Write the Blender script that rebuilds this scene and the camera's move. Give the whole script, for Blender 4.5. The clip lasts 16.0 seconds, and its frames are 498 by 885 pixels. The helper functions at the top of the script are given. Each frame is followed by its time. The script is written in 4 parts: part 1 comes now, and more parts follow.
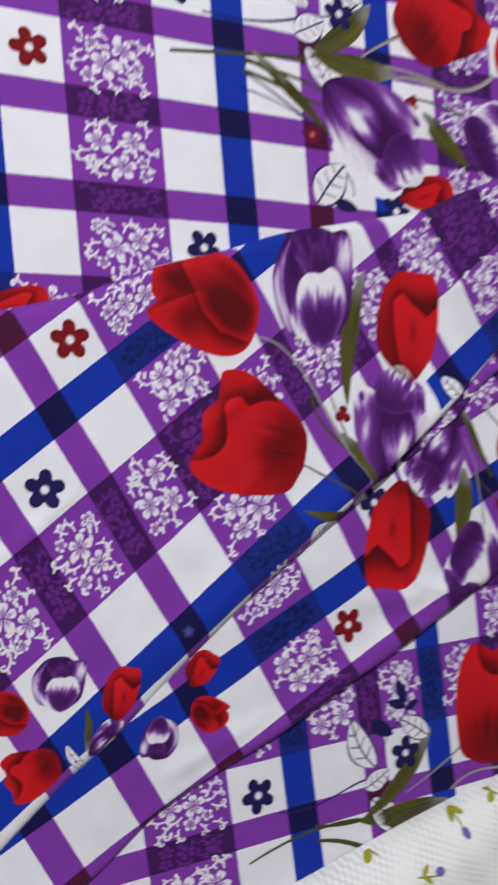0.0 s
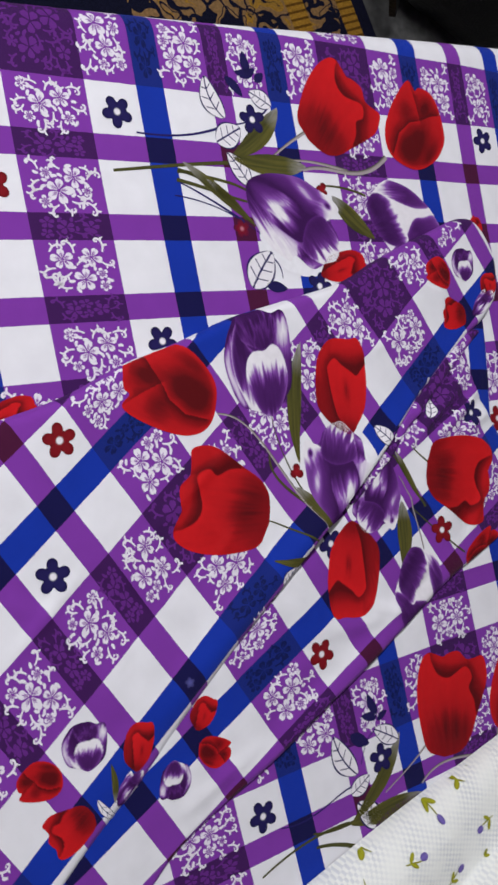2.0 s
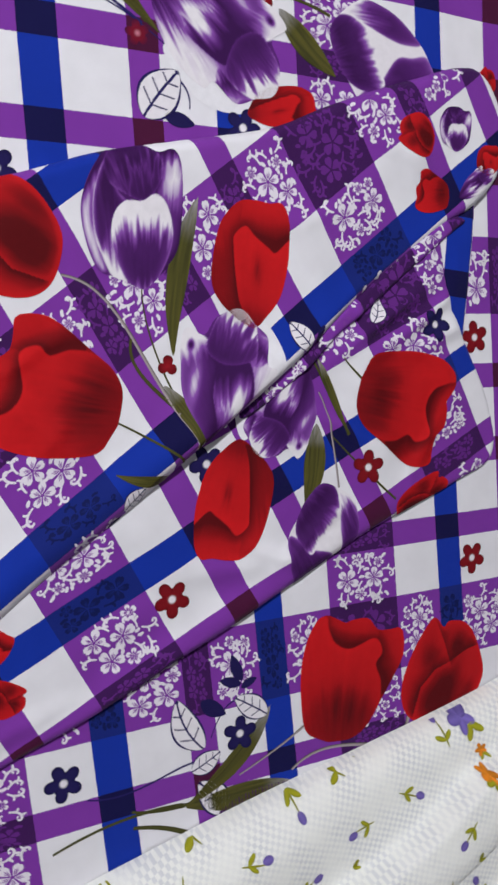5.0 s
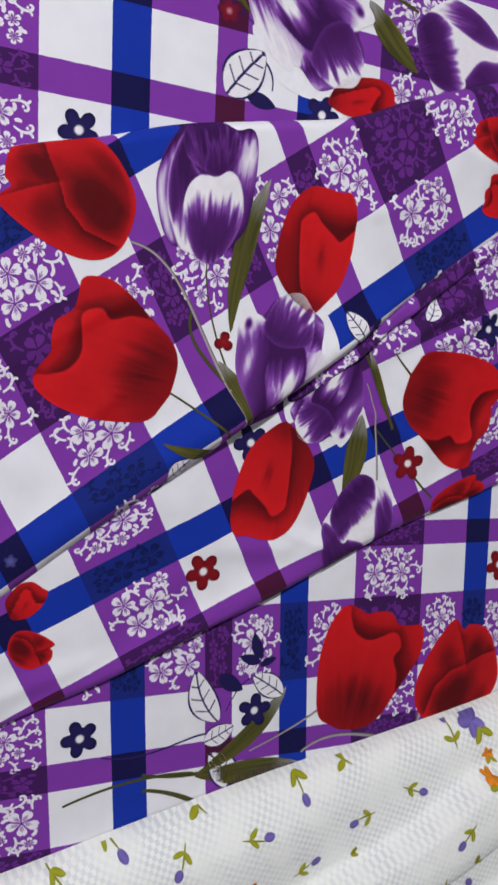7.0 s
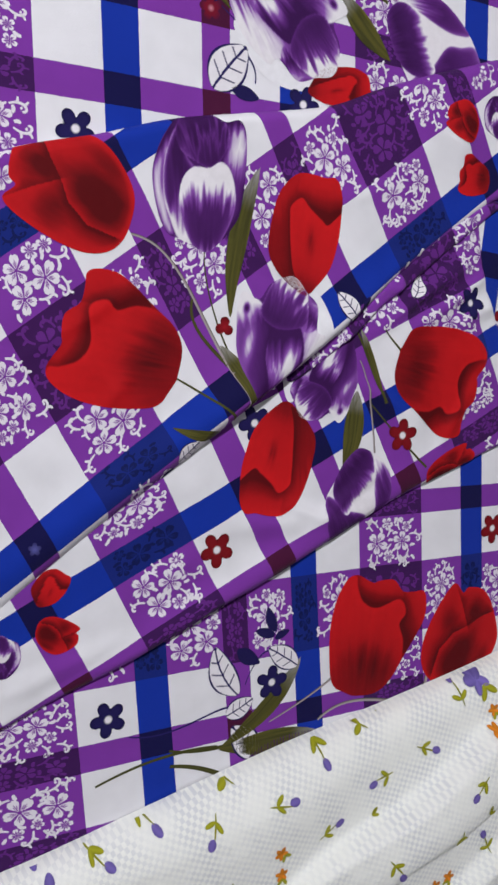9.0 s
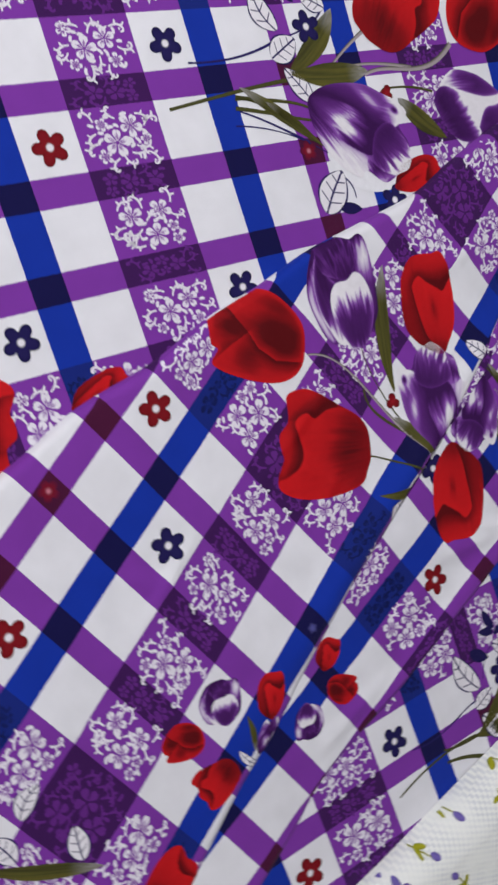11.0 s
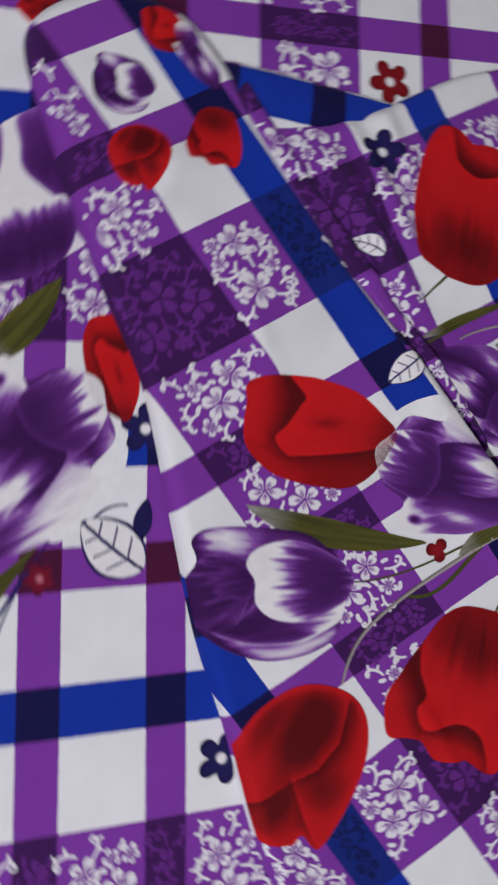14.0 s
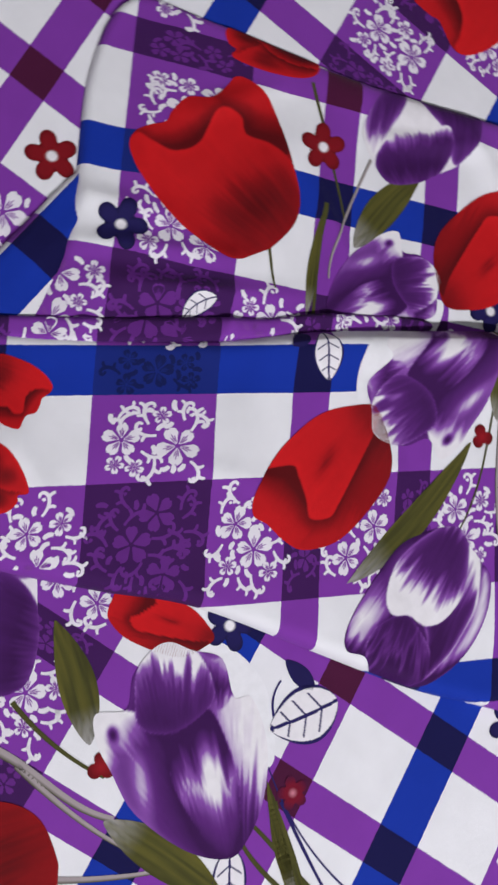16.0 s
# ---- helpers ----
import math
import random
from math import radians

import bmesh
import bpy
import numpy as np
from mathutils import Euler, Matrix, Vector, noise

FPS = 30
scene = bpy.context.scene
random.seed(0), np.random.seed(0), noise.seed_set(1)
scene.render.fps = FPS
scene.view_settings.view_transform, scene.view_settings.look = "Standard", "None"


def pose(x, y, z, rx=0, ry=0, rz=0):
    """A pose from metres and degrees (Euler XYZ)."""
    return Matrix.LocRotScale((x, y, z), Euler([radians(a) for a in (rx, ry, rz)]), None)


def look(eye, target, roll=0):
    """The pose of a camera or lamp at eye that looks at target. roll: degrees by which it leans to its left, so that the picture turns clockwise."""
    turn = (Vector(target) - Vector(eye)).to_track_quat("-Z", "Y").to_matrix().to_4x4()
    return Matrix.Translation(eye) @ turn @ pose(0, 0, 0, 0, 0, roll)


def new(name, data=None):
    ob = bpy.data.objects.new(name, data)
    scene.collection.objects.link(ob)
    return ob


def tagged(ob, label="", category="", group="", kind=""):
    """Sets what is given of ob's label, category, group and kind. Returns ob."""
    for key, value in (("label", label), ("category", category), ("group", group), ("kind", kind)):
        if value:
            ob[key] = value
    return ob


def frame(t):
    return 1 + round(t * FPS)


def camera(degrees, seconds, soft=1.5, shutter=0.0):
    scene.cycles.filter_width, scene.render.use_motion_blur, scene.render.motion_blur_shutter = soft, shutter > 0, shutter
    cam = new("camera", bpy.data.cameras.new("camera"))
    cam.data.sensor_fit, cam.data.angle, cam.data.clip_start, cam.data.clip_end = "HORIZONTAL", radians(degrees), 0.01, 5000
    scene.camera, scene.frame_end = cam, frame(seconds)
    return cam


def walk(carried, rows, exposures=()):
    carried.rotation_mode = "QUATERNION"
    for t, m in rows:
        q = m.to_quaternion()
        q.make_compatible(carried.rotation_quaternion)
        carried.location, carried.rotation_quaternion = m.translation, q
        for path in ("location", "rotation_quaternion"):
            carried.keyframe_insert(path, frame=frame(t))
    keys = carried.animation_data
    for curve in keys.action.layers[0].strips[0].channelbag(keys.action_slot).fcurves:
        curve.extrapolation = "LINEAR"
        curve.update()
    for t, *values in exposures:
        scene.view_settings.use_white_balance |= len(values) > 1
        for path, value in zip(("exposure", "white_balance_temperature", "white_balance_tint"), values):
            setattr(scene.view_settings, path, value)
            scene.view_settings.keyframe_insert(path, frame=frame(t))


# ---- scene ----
cam = camera(30.7, 16.0, soft=2.7, shutter=0.6)
PATH = [
    (0, (0.138, -0.032, 0.645), (1.025, -0.085, -1.148), 87.9),
    (0.5, (0.104, -0.017, 0.7), (1.131, -0.036, -1.016), 85.7),
    (1, (0.07, -0.012, 0.723), (1.144, -0.04, -0.964), 83.5),
    (1.5, (0.053, 0.008, 0.723), (1.14, -0.02, -0.956), 81.7),
    (2, (0.047, 0.029, 0.701), (1.134, -0.041, -0.976), 81.7),
    (2.5, (0.067, 0.055, 0.695), (1.132, -0.051, -0.994), 83.4),
    (3, (0.162, 0.011, 0.691), (1.182, -0.063, -1.028), 82.8),
    (3.2, (0.216, -0.015, 0.68), (1.201, -0.064, -1.059), 82.3),
    (5.3, (0.294, -0.01, 0.622), (1.188, -0.258, -1.149), 102.4),
    (5.5, (0.265, -0.008, 0.635), (1.17, -0.232, -1.134), 103.4),
    (6, (0.281, -0.008, 0.608), (1.131, -0.259, -1.185), 107.2),
    (6.5, (0.271, -0.013, 0.61), (1.142, -0.263, -1.173), 106.6),
    (7, (0.272, -0.018, 0.623), (1.121, -0.29, -1.167), 107.9),
    (7.5, (0.258, -0.033, 0.629), (1.13, -0.307, -1.15), 105.8),
    (8, (0.251, -0.036, 0.631), (1.132, -0.325, -1.141), 105.5),
    (8.2, (0.245, -0.035, 0.631), (1.137, -0.32, -1.136), 105.0),
    (10.3, (0.125, -0.01, 0.654), (1.124, -0.266, -1.06), 92.2),
    (10.5, (0.071, 0.028, 0.663), (1.078, -0.247, -1.043), 89.1),
    (11, (0.037, 0.099, 0.663), (0.97, -0.216, -1.078), 87.9),
    (11.5, (0.119, 0.154, 0.657), (0.96, -0.309, -1.097), 87.3),
    (12, (0.219, 0.191, 0.63), (0.884, -0.31, -1.189), 80.9),
    (12.5, (0.285, 0.265, 0.612), (0.867, -0.27, -1.226), 72.3),
    (13, (0.371, 0.345, 0.592), (0.8, -0.262, -1.265), 71.8),
    (13.5, (0.492, 0.292, 0.528), (0.713, -0.311, -1.366), 78.5),
    (14, (0.579, 0.244, 0.498), (0.692, -0.4, -1.392), 76.9),
    (14.5, (0.681, 0.274, 0.524), (0.484, -0.364, -1.361), 81.5),
    (15, (0.737, 0.274, 0.527), (0.387, -0.305, -1.354), 83.6),
    (15.5, (0.771, 0.2, 0.487), (0.36, -0.321, -1.399), 77.1),
    (16, (0.778, 0.167, 0.483), (0.316, -0.324, -1.4), 73.9),
]
walk(cam, [(t, look(eye, target, roll)) for t, eye, target, roll in PATH],
     [(0, 0.0), (10.4, 0.0), (11.0, -0.14), (11.5, -0.16), (12.0, -0.14), (12.5, -0.18), (13.0, -0.26), (13.5, -0.6), (14.0, -0.3), (14.5, 0.25), (15.0, 0.1), (16.0, 0.06)])

# ---- world and light ----
world = bpy.data.worlds.new("world")
scene.world = world
world.use_nodes = True
world.node_tree.nodes["Background"].inputs[0].default_value = (0.60, 0.66, 0.75, 1)
world.node_tree.nodes["Background"].inputs[1].default_value = 0.02


def lamp(name, place, size, watts, colour, aim):
    data = bpy.data.lights.new(name, "AREA")
    data.shape, data.size, data.size_y = "RECTANGLE", size[0], size[1]
    data.energy, data.color = watts, colour
    ob = new(name, data)
    ob.matrix_world = look(place, aim)
    return ob


LAMP = (-0.15, 1.05, 1.86)
lamp("tube_light", (LAMP[0], LAMP[1], LAMP[2] - 0.06), (1.2, 0.10), 43, (0.99, 0.985, 1.0), (0.45, 0.0, 0.0))

# ---- materials ----
NODES = "ShaderNode"


class Mat:
    """A small helper for node materials."""

    def __init__(self, name, rough=0.8, spec=0.3):
        self.m = bpy.data.materials.new(name)
        self.m.use_nodes = True
        self.t = self.m.node_tree
        self.b = self.t.nodes["Principled BSDF"]
        self.b.inputs["Roughness"].default_value = rough
        self.b.inputs["Specular IOR Level"].default_value = spec

    def n(self, kind, **props):
        node = self.t.nodes.new(NODES + kind)
        for k, v in props.items():
            setattr(node, k, v)
        return node

    def put(self, socket, value):
        if hasattr(value, "links"):
            self.t.links.new(value, socket)
        elif isinstance(value, (tuple, list)) and len(value) == 3 and socket.type == "RGBA":
            socket.default_value = (*value, 1)
        else:
            socket.default_value = value
        return self

    def math(self, op, a, b=None, c=None):
        node = self.n("Math", operation=op)
        for s, v in zip(node.inputs, (a, b, c)):
            if v is not None:
                self.put(s, v)
        return node.outputs[0]

    def mix(self, f, a, b, mode="MIX"):
        node = self.n("Mix", data_type="RGBA", blend_type=mode)
        self.put(node.inputs[0], f), self.put(node.inputs[6], a), self.put(node.inputs[7], b)
        return node.outputs[2]

    def noise(self, scale, detail=3, vector=None, rough=0.5):
        node = self.n("TexNoise")
        node.inputs["Scale"].default_value, node.inputs["Detail"].default_value = scale, detail
        node.inputs["Roughness"].default_value = rough
        if vector is not None:
            self.put(node.inputs["Vector"], vector)
        return node.outputs[0]

    def ramp(self, f, stops, mode="LINEAR"):
        node = self.n("ValToRGB")
        r = node.color_ramp
        r.interpolation = mode
        while len(r.elements) < len(stops):
            r.elements.new(0.5)
        for e, (p, colour) in zip(r.elements, stops):
            e.position, e.color = p, (*colour, 1)
        self.put(node.inputs[0], f)
        return node.outputs[0]

    def bump(self, height, strength, distance):
        node = self.n("Bump")
        node.inputs["Strength"].default_value, node.inputs["Distance"].default_value = strength, distance
        self.put(node.inputs["Height"], height)
        self.put(self.b.inputs["Normal"], node.outputs[0])
        return self

    def colour(self, value):
        self.put(self.b.inputs["Base Color"], value)
        return self


PU, PV = 0.333, 0.3175
WHITE, PURPLE, BLUE = (0.812, 0.805, 0.865), (0.205, 0.037, 0.365), (0.004, 0.030, 0.36)
DARK, NAVY, MAROON = (0.047, 0.007, 0.090), (0.004, 0.003, 0.060), (0.065, 0.004, 0.036)


def weave(mat, uv):
    """Fine plain weave and soft crumples as relief."""
    sep = mat.n("SeparateXYZ")
    mat.put(sep.inputs[0], uv)
    a = mat.math("SINE", mat.math("MULTIPLY", sep.outputs[0], 9000.0))
    b = mat.math("SINE", mat.math("MULTIPLY", sep.outputs[1], 9000.0))
    crumple = mat.noise(16, 4, uv, 0.55)
    h = mat.math("ADD", mat.math("MULTIPLY", mat.math("MULTIPLY", a, b), 0.03), mat.math("MULTIPLY", crumple, 1.0))
    mat.bump(h, 0.5, 0.004)


def cloth_material():
    """White cotton with a printed check of purple, blue and lace bands; the coordinates are metres along the weave."""
    m = Mat("printed_cotton", 0.75, 0.15)
    uv = m.n("UVMap", uv_map="weave").outputs[0]
    wob = m.n("TexNoise")
    wob.inputs["Scale"].default_value = 260
    m.put(wob.inputs["Vector"], uv)
    shift = m.n("VectorMath", operation="SCALE")
    sub = m.n("VectorMath", operation="SUBTRACT")
    m.put(sub.inputs[0], wob.outputs["Color"]), m.put(sub.inputs[1], (0.5, 0.5, 0.5))
    m.put(shift.inputs[0], sub.outputs[0]), m.put(shift.inputs["Scale"], 0.0007)
    add = m.n("VectorMath", operation="ADD")
    m.put(add.inputs[0], uv), m.put(add.inputs[1], shift.outputs[0])
    sep = m.n("SeparateXYZ")
    m.put(sep.inputs[0], add.outputs[0])
    u = m.math("DIVIDE", m.math("FLOORED_MODULO", sep.outputs[0], PU), PU)
    v = m.math("DIVIDE", m.math("FLOORED_MODULO", sep.outputs[1], PV), PV)
    none, purple, blue, lace = (0, 0, 0), (1, 0, 0), (0, 1, 0), (1, 0, 1)
    ru = m.ramp(u, [(0, lace), (0.070 / PU, none), (0.1175 / PU, blue), (0.1445 / PU, none), (0.194 / PU, purple),
                    (0.218 / PU, none), (0.2605 / PU, blue), (0.2865 / PU, none)], "CONSTANT")
    rv = m.ramp(v, [(0, lace), (0.068 / PV, none), (0.1135 / PV, purple), (0.136 / PV, none), (0.1815 / PV, purple),
                    (0.204 / PV, none), (0.2495 / PV, purple), (0.272 / PV, none)], "CONSTANT")
    su, sv = m.n("SeparateColor"), m.n("SeparateColor")
    m.put(su.inputs[0], ru), m.put(sv.inputs[0], rv)
    pu, bu, lu = su.outputs
    pv, bv, lv = sv.outputs
    any_p = m.math("MAXIMUM", pu, pv)
    both_p = m.math("MULTIPLY", pu, pv)
    any_l = m.math("MAXIMUM", lu, lv)
    col = m.mix(any_p, WHITE, PURPLE)
    col = m.mix(both_p, col, MAROON)
    col = m.mix(m.math("MULTIPLY", both_p, any_l), col, DARK)
    col = m.mix(bu, col, BLUE)
    col = m.mix(m.math("MULTIPLY", bu, pv), col, NAVY)
    col = m.mix(m.math("MULTIPLY", bu, lv), col, (0.006, 0.018, 0.19))
    fade = m.ramp(m.noise(38, 4, uv), [(0.3, (0.93, 0.93, 0.93)), (0.7, (1.0, 1.0, 1.0))])
    col = m.mix(1.0, col, fade, "MULTIPLY")
    m.colour(col)
    weave(m, uv)
    m.b.inputs["Sheen Weight"].default_value = 0.04
    return m.m


def print_material(name="printed_ink"):
    """Ink printed on the cotton: the dye colours are stored on the mesh."""
    m = Mat(name, 0.75, 0.15)
    col = m.n("VertexColor", layer_name="dye").outputs[0]
    co = m.n("TexCoord").outputs["Object"]
    fade = m.ramp(m.noise(170, 3, co), [(0.3, (0.95, 0.95, 0.95)), (0.7, (1.02, 1.02, 1.02))])
    m.colour(m.mix(1.0, col, fade, "MULTIPLY"))
    weave(m, co)
    return m.m


COTTON, INK = cloth_material(), print_material()


# ---- cloth layers ----
def curve(points, per=10):
    """A smooth closed line through the points."""
    p = np.array(points, float)
    out = []
    for i in range(len(p)):
        a, b, c, d = p[i - 1], p[i], p[(i + 1) % len(p)], p[(i + 2) % len(p)]
        for k in range(per):
            t = k / per
            out.append(0.5 * (2 * b + (c - a) * t + (2 * a - 5 * b + 4 * c - d) * t * t + (3 * b - a - 3 * c + d) * t ** 3))
    return np.array(out)


def inside_distance(poly, x, y):
    """The distance to the closed line, positive inside."""
    shape = np.shape(x)
    q = np.stack([np.ravel(x), np.ravel(y)], 1)
    best, odd = np.full(len(q), 1e9), np.zeros(len(q), bool)
    for a, b in zip(poly, np.roll(poly, -1, 0)):
        ab, aq = b - a, q - a
        t = np.clip((aq @ ab) / max(ab @ ab, 1e-12), 0, 1)
        best = np.minimum(best, ((aq - t[:, None] * ab) ** 2).sum(1))
        cross = (a[1] > q[:, 1]) != (b[1] > q[:, 1])
        if a[1] != b[1]:
            odd ^= cross & (q[:, 0] < (b[0] - a[0]) * (q[:, 1] - a[1]) / (b[1] - a[1]) + a[0])
    return np.where(odd, 1, -1).reshape(shape) * np.sqrt(best).reshape(shape)


def swell(x, y, seed, size, times=5):
    """Soft uneven waves, from -1 to 1."""
    r = np.random.RandomState(seed)
    z = 0
    for _ in range(times):
        a, f = r.uniform(0, 6.28), r.uniform(0.6, 1.7) / size
        z = z + np.sin(6.28 * f * (x * np.cos(a) + y * np.sin(a)) + r.uniform(0, 6.28) + 1.1 * np.sin(x / size * 2 + y / size * 1.3))
    return z / times


def ridge(x, y, a, b, width, fall=0.5):
    """A soft ridge from a to b that fades out at its ends."""
    a, b = np.array(a), np.array(b)
    d, l = (b - a) / np.linalg.norm(b - a), np.linalg.norm(b - a)
    s = (x - a[0]) * d[0] + (y - a[1]) * d[1]
    o = -(x - a[0]) * d[1] + (y - a[1]) * d[0]
    ends = np.clip(np.minimum(s, l - s) / (fall * l), 0, 1)
    return np.exp(-(o / width) ** 2) * ends * ends * (3 - 2 * ends)


EDGE_R = 0.022


def edge_line(x):
    return 0.3954 + -0.0145 * np.clip(x - 0.344, -0.35, 0.8) + 0.0015 * np.sin(9 * x)


class Sheet:
    name = "bed_sheet"

    def keep(self, x, y):
        return np.full(np.shape(x), 1.0)

    def place(self, x, y):
        """Flat on the mattress; past its edge it bends down and hangs."""
        e = edge_line(x) - EDGE_R * 0.6
        s = np.maximum(y - e, 0)
        bend = np.clip(s / EDGE_R, 0, np.pi / 2)
        hang = np.maximum(s - EDGE_R * np.pi / 2, 0)
        yy = np.minimum(y, e) + EDGE_R * np.sin(bend) + 0.02 * hang
        z = -EDGE_R * (1 - np.cos(bend)) - hang
        z = z + 0.0016 * swell(x, y, 3, 0.22) * (s == 0)
        return x, yy, z

    def weave(self, x, y):
        return (-0.3092 + 0.8919 * x + 0.0115 * y - 0.018 * x * y + 0.1057 * x * x - 0.0452 * y * y,
                -0.3478 + 0.0464 * x + 0.9731 * y + 0.0637 * x * y + 0.0094 * x * x - 0.0567 * y * y)


class Lap:
    """A folded layer of cloth that lies on the sheet, inside a closed line."""

    def __init__(self, name, points, height, roll, seed, ridges, axes):
        self.name, self.poly = name, curve(points)
        self.height, self.roll, self.seed, self.ridges, self.axes = height, roll, seed, ridges, axes

    def keep(self, x, y):
        return inside_distance(self.poly, x, y)

    def place(self, x, y):
        d = np.maximum(self.keep(x, y), 0)
        k = np.clip(d / self.roll, 0, 1)
        z = self.height * np.sqrt(np.maximum(1 - (1 - k) ** 2, 0))
        z = z + k * (0.0024 * swell(x, y, self.seed, 0.15) + 0.0007 * swell(x, y, self.seed + 1, 0.045))
        for a, b, width, high in self.ridges:
            z = z + k * high * ridge(x, y, a, b, width)
        return x, y, z + 0.0012

    def weave(self, x, y):
        (a, b, c), (d, e, f) = self.axes
        return a + b * x + c * y, d + e * x + f * y


sheet = Sheet()
FOLD = [(-0.05, -0.03), (0.10, 0.008), (0.193, 0.032), (0.26, 0.056), (0.329, 0.069), (0.393, 0.089), (0.45, 0.101), (0.504, 0.115),
        (0.571, 0.125), (0.643, 0.136), (0.697, 0.155), (0.775, 0.178), (0.84, 0.190)]
PLEAT = [(0.868, 0.150), (0.862, 0.105), (0.834, 0.077), (0.80, 0.060), (0.757, 0.034), (0.704, 0.000), (0.655, -0.039), (0.600, -0.075),
         (0.545, -0.111), (0.489, -0.147), (0.445, -0.173), (0.383, -0.214), (0.333, -0.250), (0.278, -0.284), (0.20, -0.340), (0.08, -0.42), (-0.10, -0.5)]
HEM = [(0.79, 0.075), (0.803, 0.010), (0.816, -0.030), (0.842, -0.090), (0.845, -0.140), (0.800, -0.160), (0.706, -0.189), (0.635, -0.218), (0.575, -0.243), (0.530, -0.259),
       (0.462, -0.285), (0.394, -0.305), (0.348, -0.322), (0.300, -0.352), (0.20, -0.40), (0.10, -0.42), (0.20, -0.30), (0.35, -0.20), (0.50, -0.10), (0.65, 0.0), (0.74, 0.06)]
flap = Lap("folded_flap", FOLD + PLEAT, 0.0105, 0.009, 11,
           [((0.20, -0.30), (0.85, 0.09), 0.016, 0.010), ((0.42, -0.16), (0.74, 0.05), 0.03, 0.006), ((0.62, 0.13), (0.70, -0.02), 0.012, 0.002),
            ((0.40, -0.02), (0.50, -0.14), 0.010, 0.0028), ((0.36, 0.08), (0.60, 0.03), 0.02, 0.002), ((0.22, -0.14), (0.34, -0.05), 0.006, 0.0022),
            ((0.47, 0.10), (0.49, -0.03), 0.014, 0.002), ((0.76, 0.16), (0.78, 0.08), 0.014, 0.004), ((0.70, 0.15), (0.80, 0.09), 0.008, 0.0025), ((0.30, -0.02), (0.42, -0.17), 0.012, 0.002),
            ((0.10, -0.10), (0.26, -0.26), 0.010, 0.0018), ((0.55, 0.03), (0.64, -0.03), 0.006, 0.003), ((0.33, -0.085), (0.53, 0.03), 0.006, 0.0016), ((0.42, -0.11), (0.475, -0.055), 0.006, 0.0014),
            ((0.62, 0.05), (0.72, 0.085), 0.007, 0.0016), ((0.20, -0.05), (0.33, -0.13), 0.008, 0.0016)],
           ((-0.2434, 0.5613, -0.8612), (-0.3223, 0.9053, 0.4474)))
tuck = Lap("tucked_pleat", HEM, 0.0065, 0.007, 23,
           [((0.30, -0.345), (0.84, -0.12), 0.012, 0.005), ((0.50, -0.19), (0.68, -0.20), 0.010, 0.0035), ((0.57, -0.17), (0.66, -0.21), 0.006, 0.003),
            ((0.70, -0.02), (0.74, -0.16), 0.012, 0.003), ((0.42, -0.25), (0.55, -0.20), 0.012, 0.002), ((0.76, 0.0), (0.82, -0.12), 0.010, 0.004), ((0.70, -0.03), (0.80, 0.02), 0.007, 0.004), ((0.64, -0.07), (0.72, -0.12), 0.006, 0.0035), ((0.60, -0.21), (0.70, -0.15), 0.006, 0.004),
            ((0.33, -0.30), (0.47, -0.26), 0.008, 0.003), ((0.66, -0.058), (0.80, 0.032), 0.0065, 0.006), ((0.70, -0.055), (0.83, 0.018), 0.0065, 0.005), ((0.74, -0.050), (0.845, -0.010), 0.007, 0.004), ((0.74, -0.16), (0.80, -0.08), 0.007, 0.0035)],
           ((-0.2699, 0.4271, -0.9985), (-0.3033, 0.8867, 0.4020)))


crumple = Lap("crumpled_fold", [(0.60, -0.070), (0.66, -0.028), (0.71, 0.010), (0.76, 0.044), (0.805, 0.068), (0.823, 0.064), (0.806, 0.053), (0.763, 0.025), (0.711, -0.010), (0.686, -0.026),
                                (0.659, -0.048), (0.604, -0.081)], 0.0105, 0.005, 41,
              [((0.63, -0.066), (0.71, -0.012), 0.004, 0.004), ((0.68, -0.036), (0.77, 0.026), 0.004, 0.005), ((0.74, 0.006), (0.83, 0.062), 0.004, 0.004), ((0.70, 0.012), (0.71, -0.03), 0.005, 0.004),
               ((0.77, 0.05), (0.775, 0.02), 0.005, 0.004), ((0.65, -0.03), (0.66, -0.06), 0.005, 0.003)],
              ((-0.3734, 0.5613, -0.8612), (-0.3223, 0.9053, 0.4474)))

side_pleat = Lap("side_pleat", [(0.817, -0.038), (0.826, 0.009), (0.836, 0.075), (0.828, 0.075), (0.800, 0.061), (0.776, 0.046), (0.766, 0.025), (0.777, -0.019), (0.802, -0.049)], 0.0046, 0.005, 57,
                 [((0.793, -0.063), (0.819, 0.067), 0.006, 0.0012)], ((0.9293, -0.9871, 0.1601), (-0.0160, 0.1601, 0.9871)))


def as_mesh(name, xyz, faces, material, uv=None, dye=None):
    """A mesh from arrays of corners and faces, with weave coordinates or dye colours."""
    me = bpy.data.meshes.new(name)
    me.from_pydata(xyz.tolist(), [], faces.tolist() if hasattr(faces, "tolist") else faces)
    me.polygons.foreach_set("use_smooth", [True] * len(me.polygons))
    loops = np.zeros(len(me.loops), int)
    me.loops.foreach_get("vertex_index", loops)
    if uv is not None:
        layer = me.uv_layers.new(name="weave")
        layer.data.foreach_set("uv", uv[loops].astype(np.float32).ravel())
    if dye is not None:
        attr = me.color_attributes.new("dye", "FLOAT_COLOR", "POINT")
        attr.data.foreach_set("color", np.concatenate([dye, np.ones((len(dye), 1))], 1).astype(np.float32).ravel())
    me.materials.append(material)
    me.update()
    return me


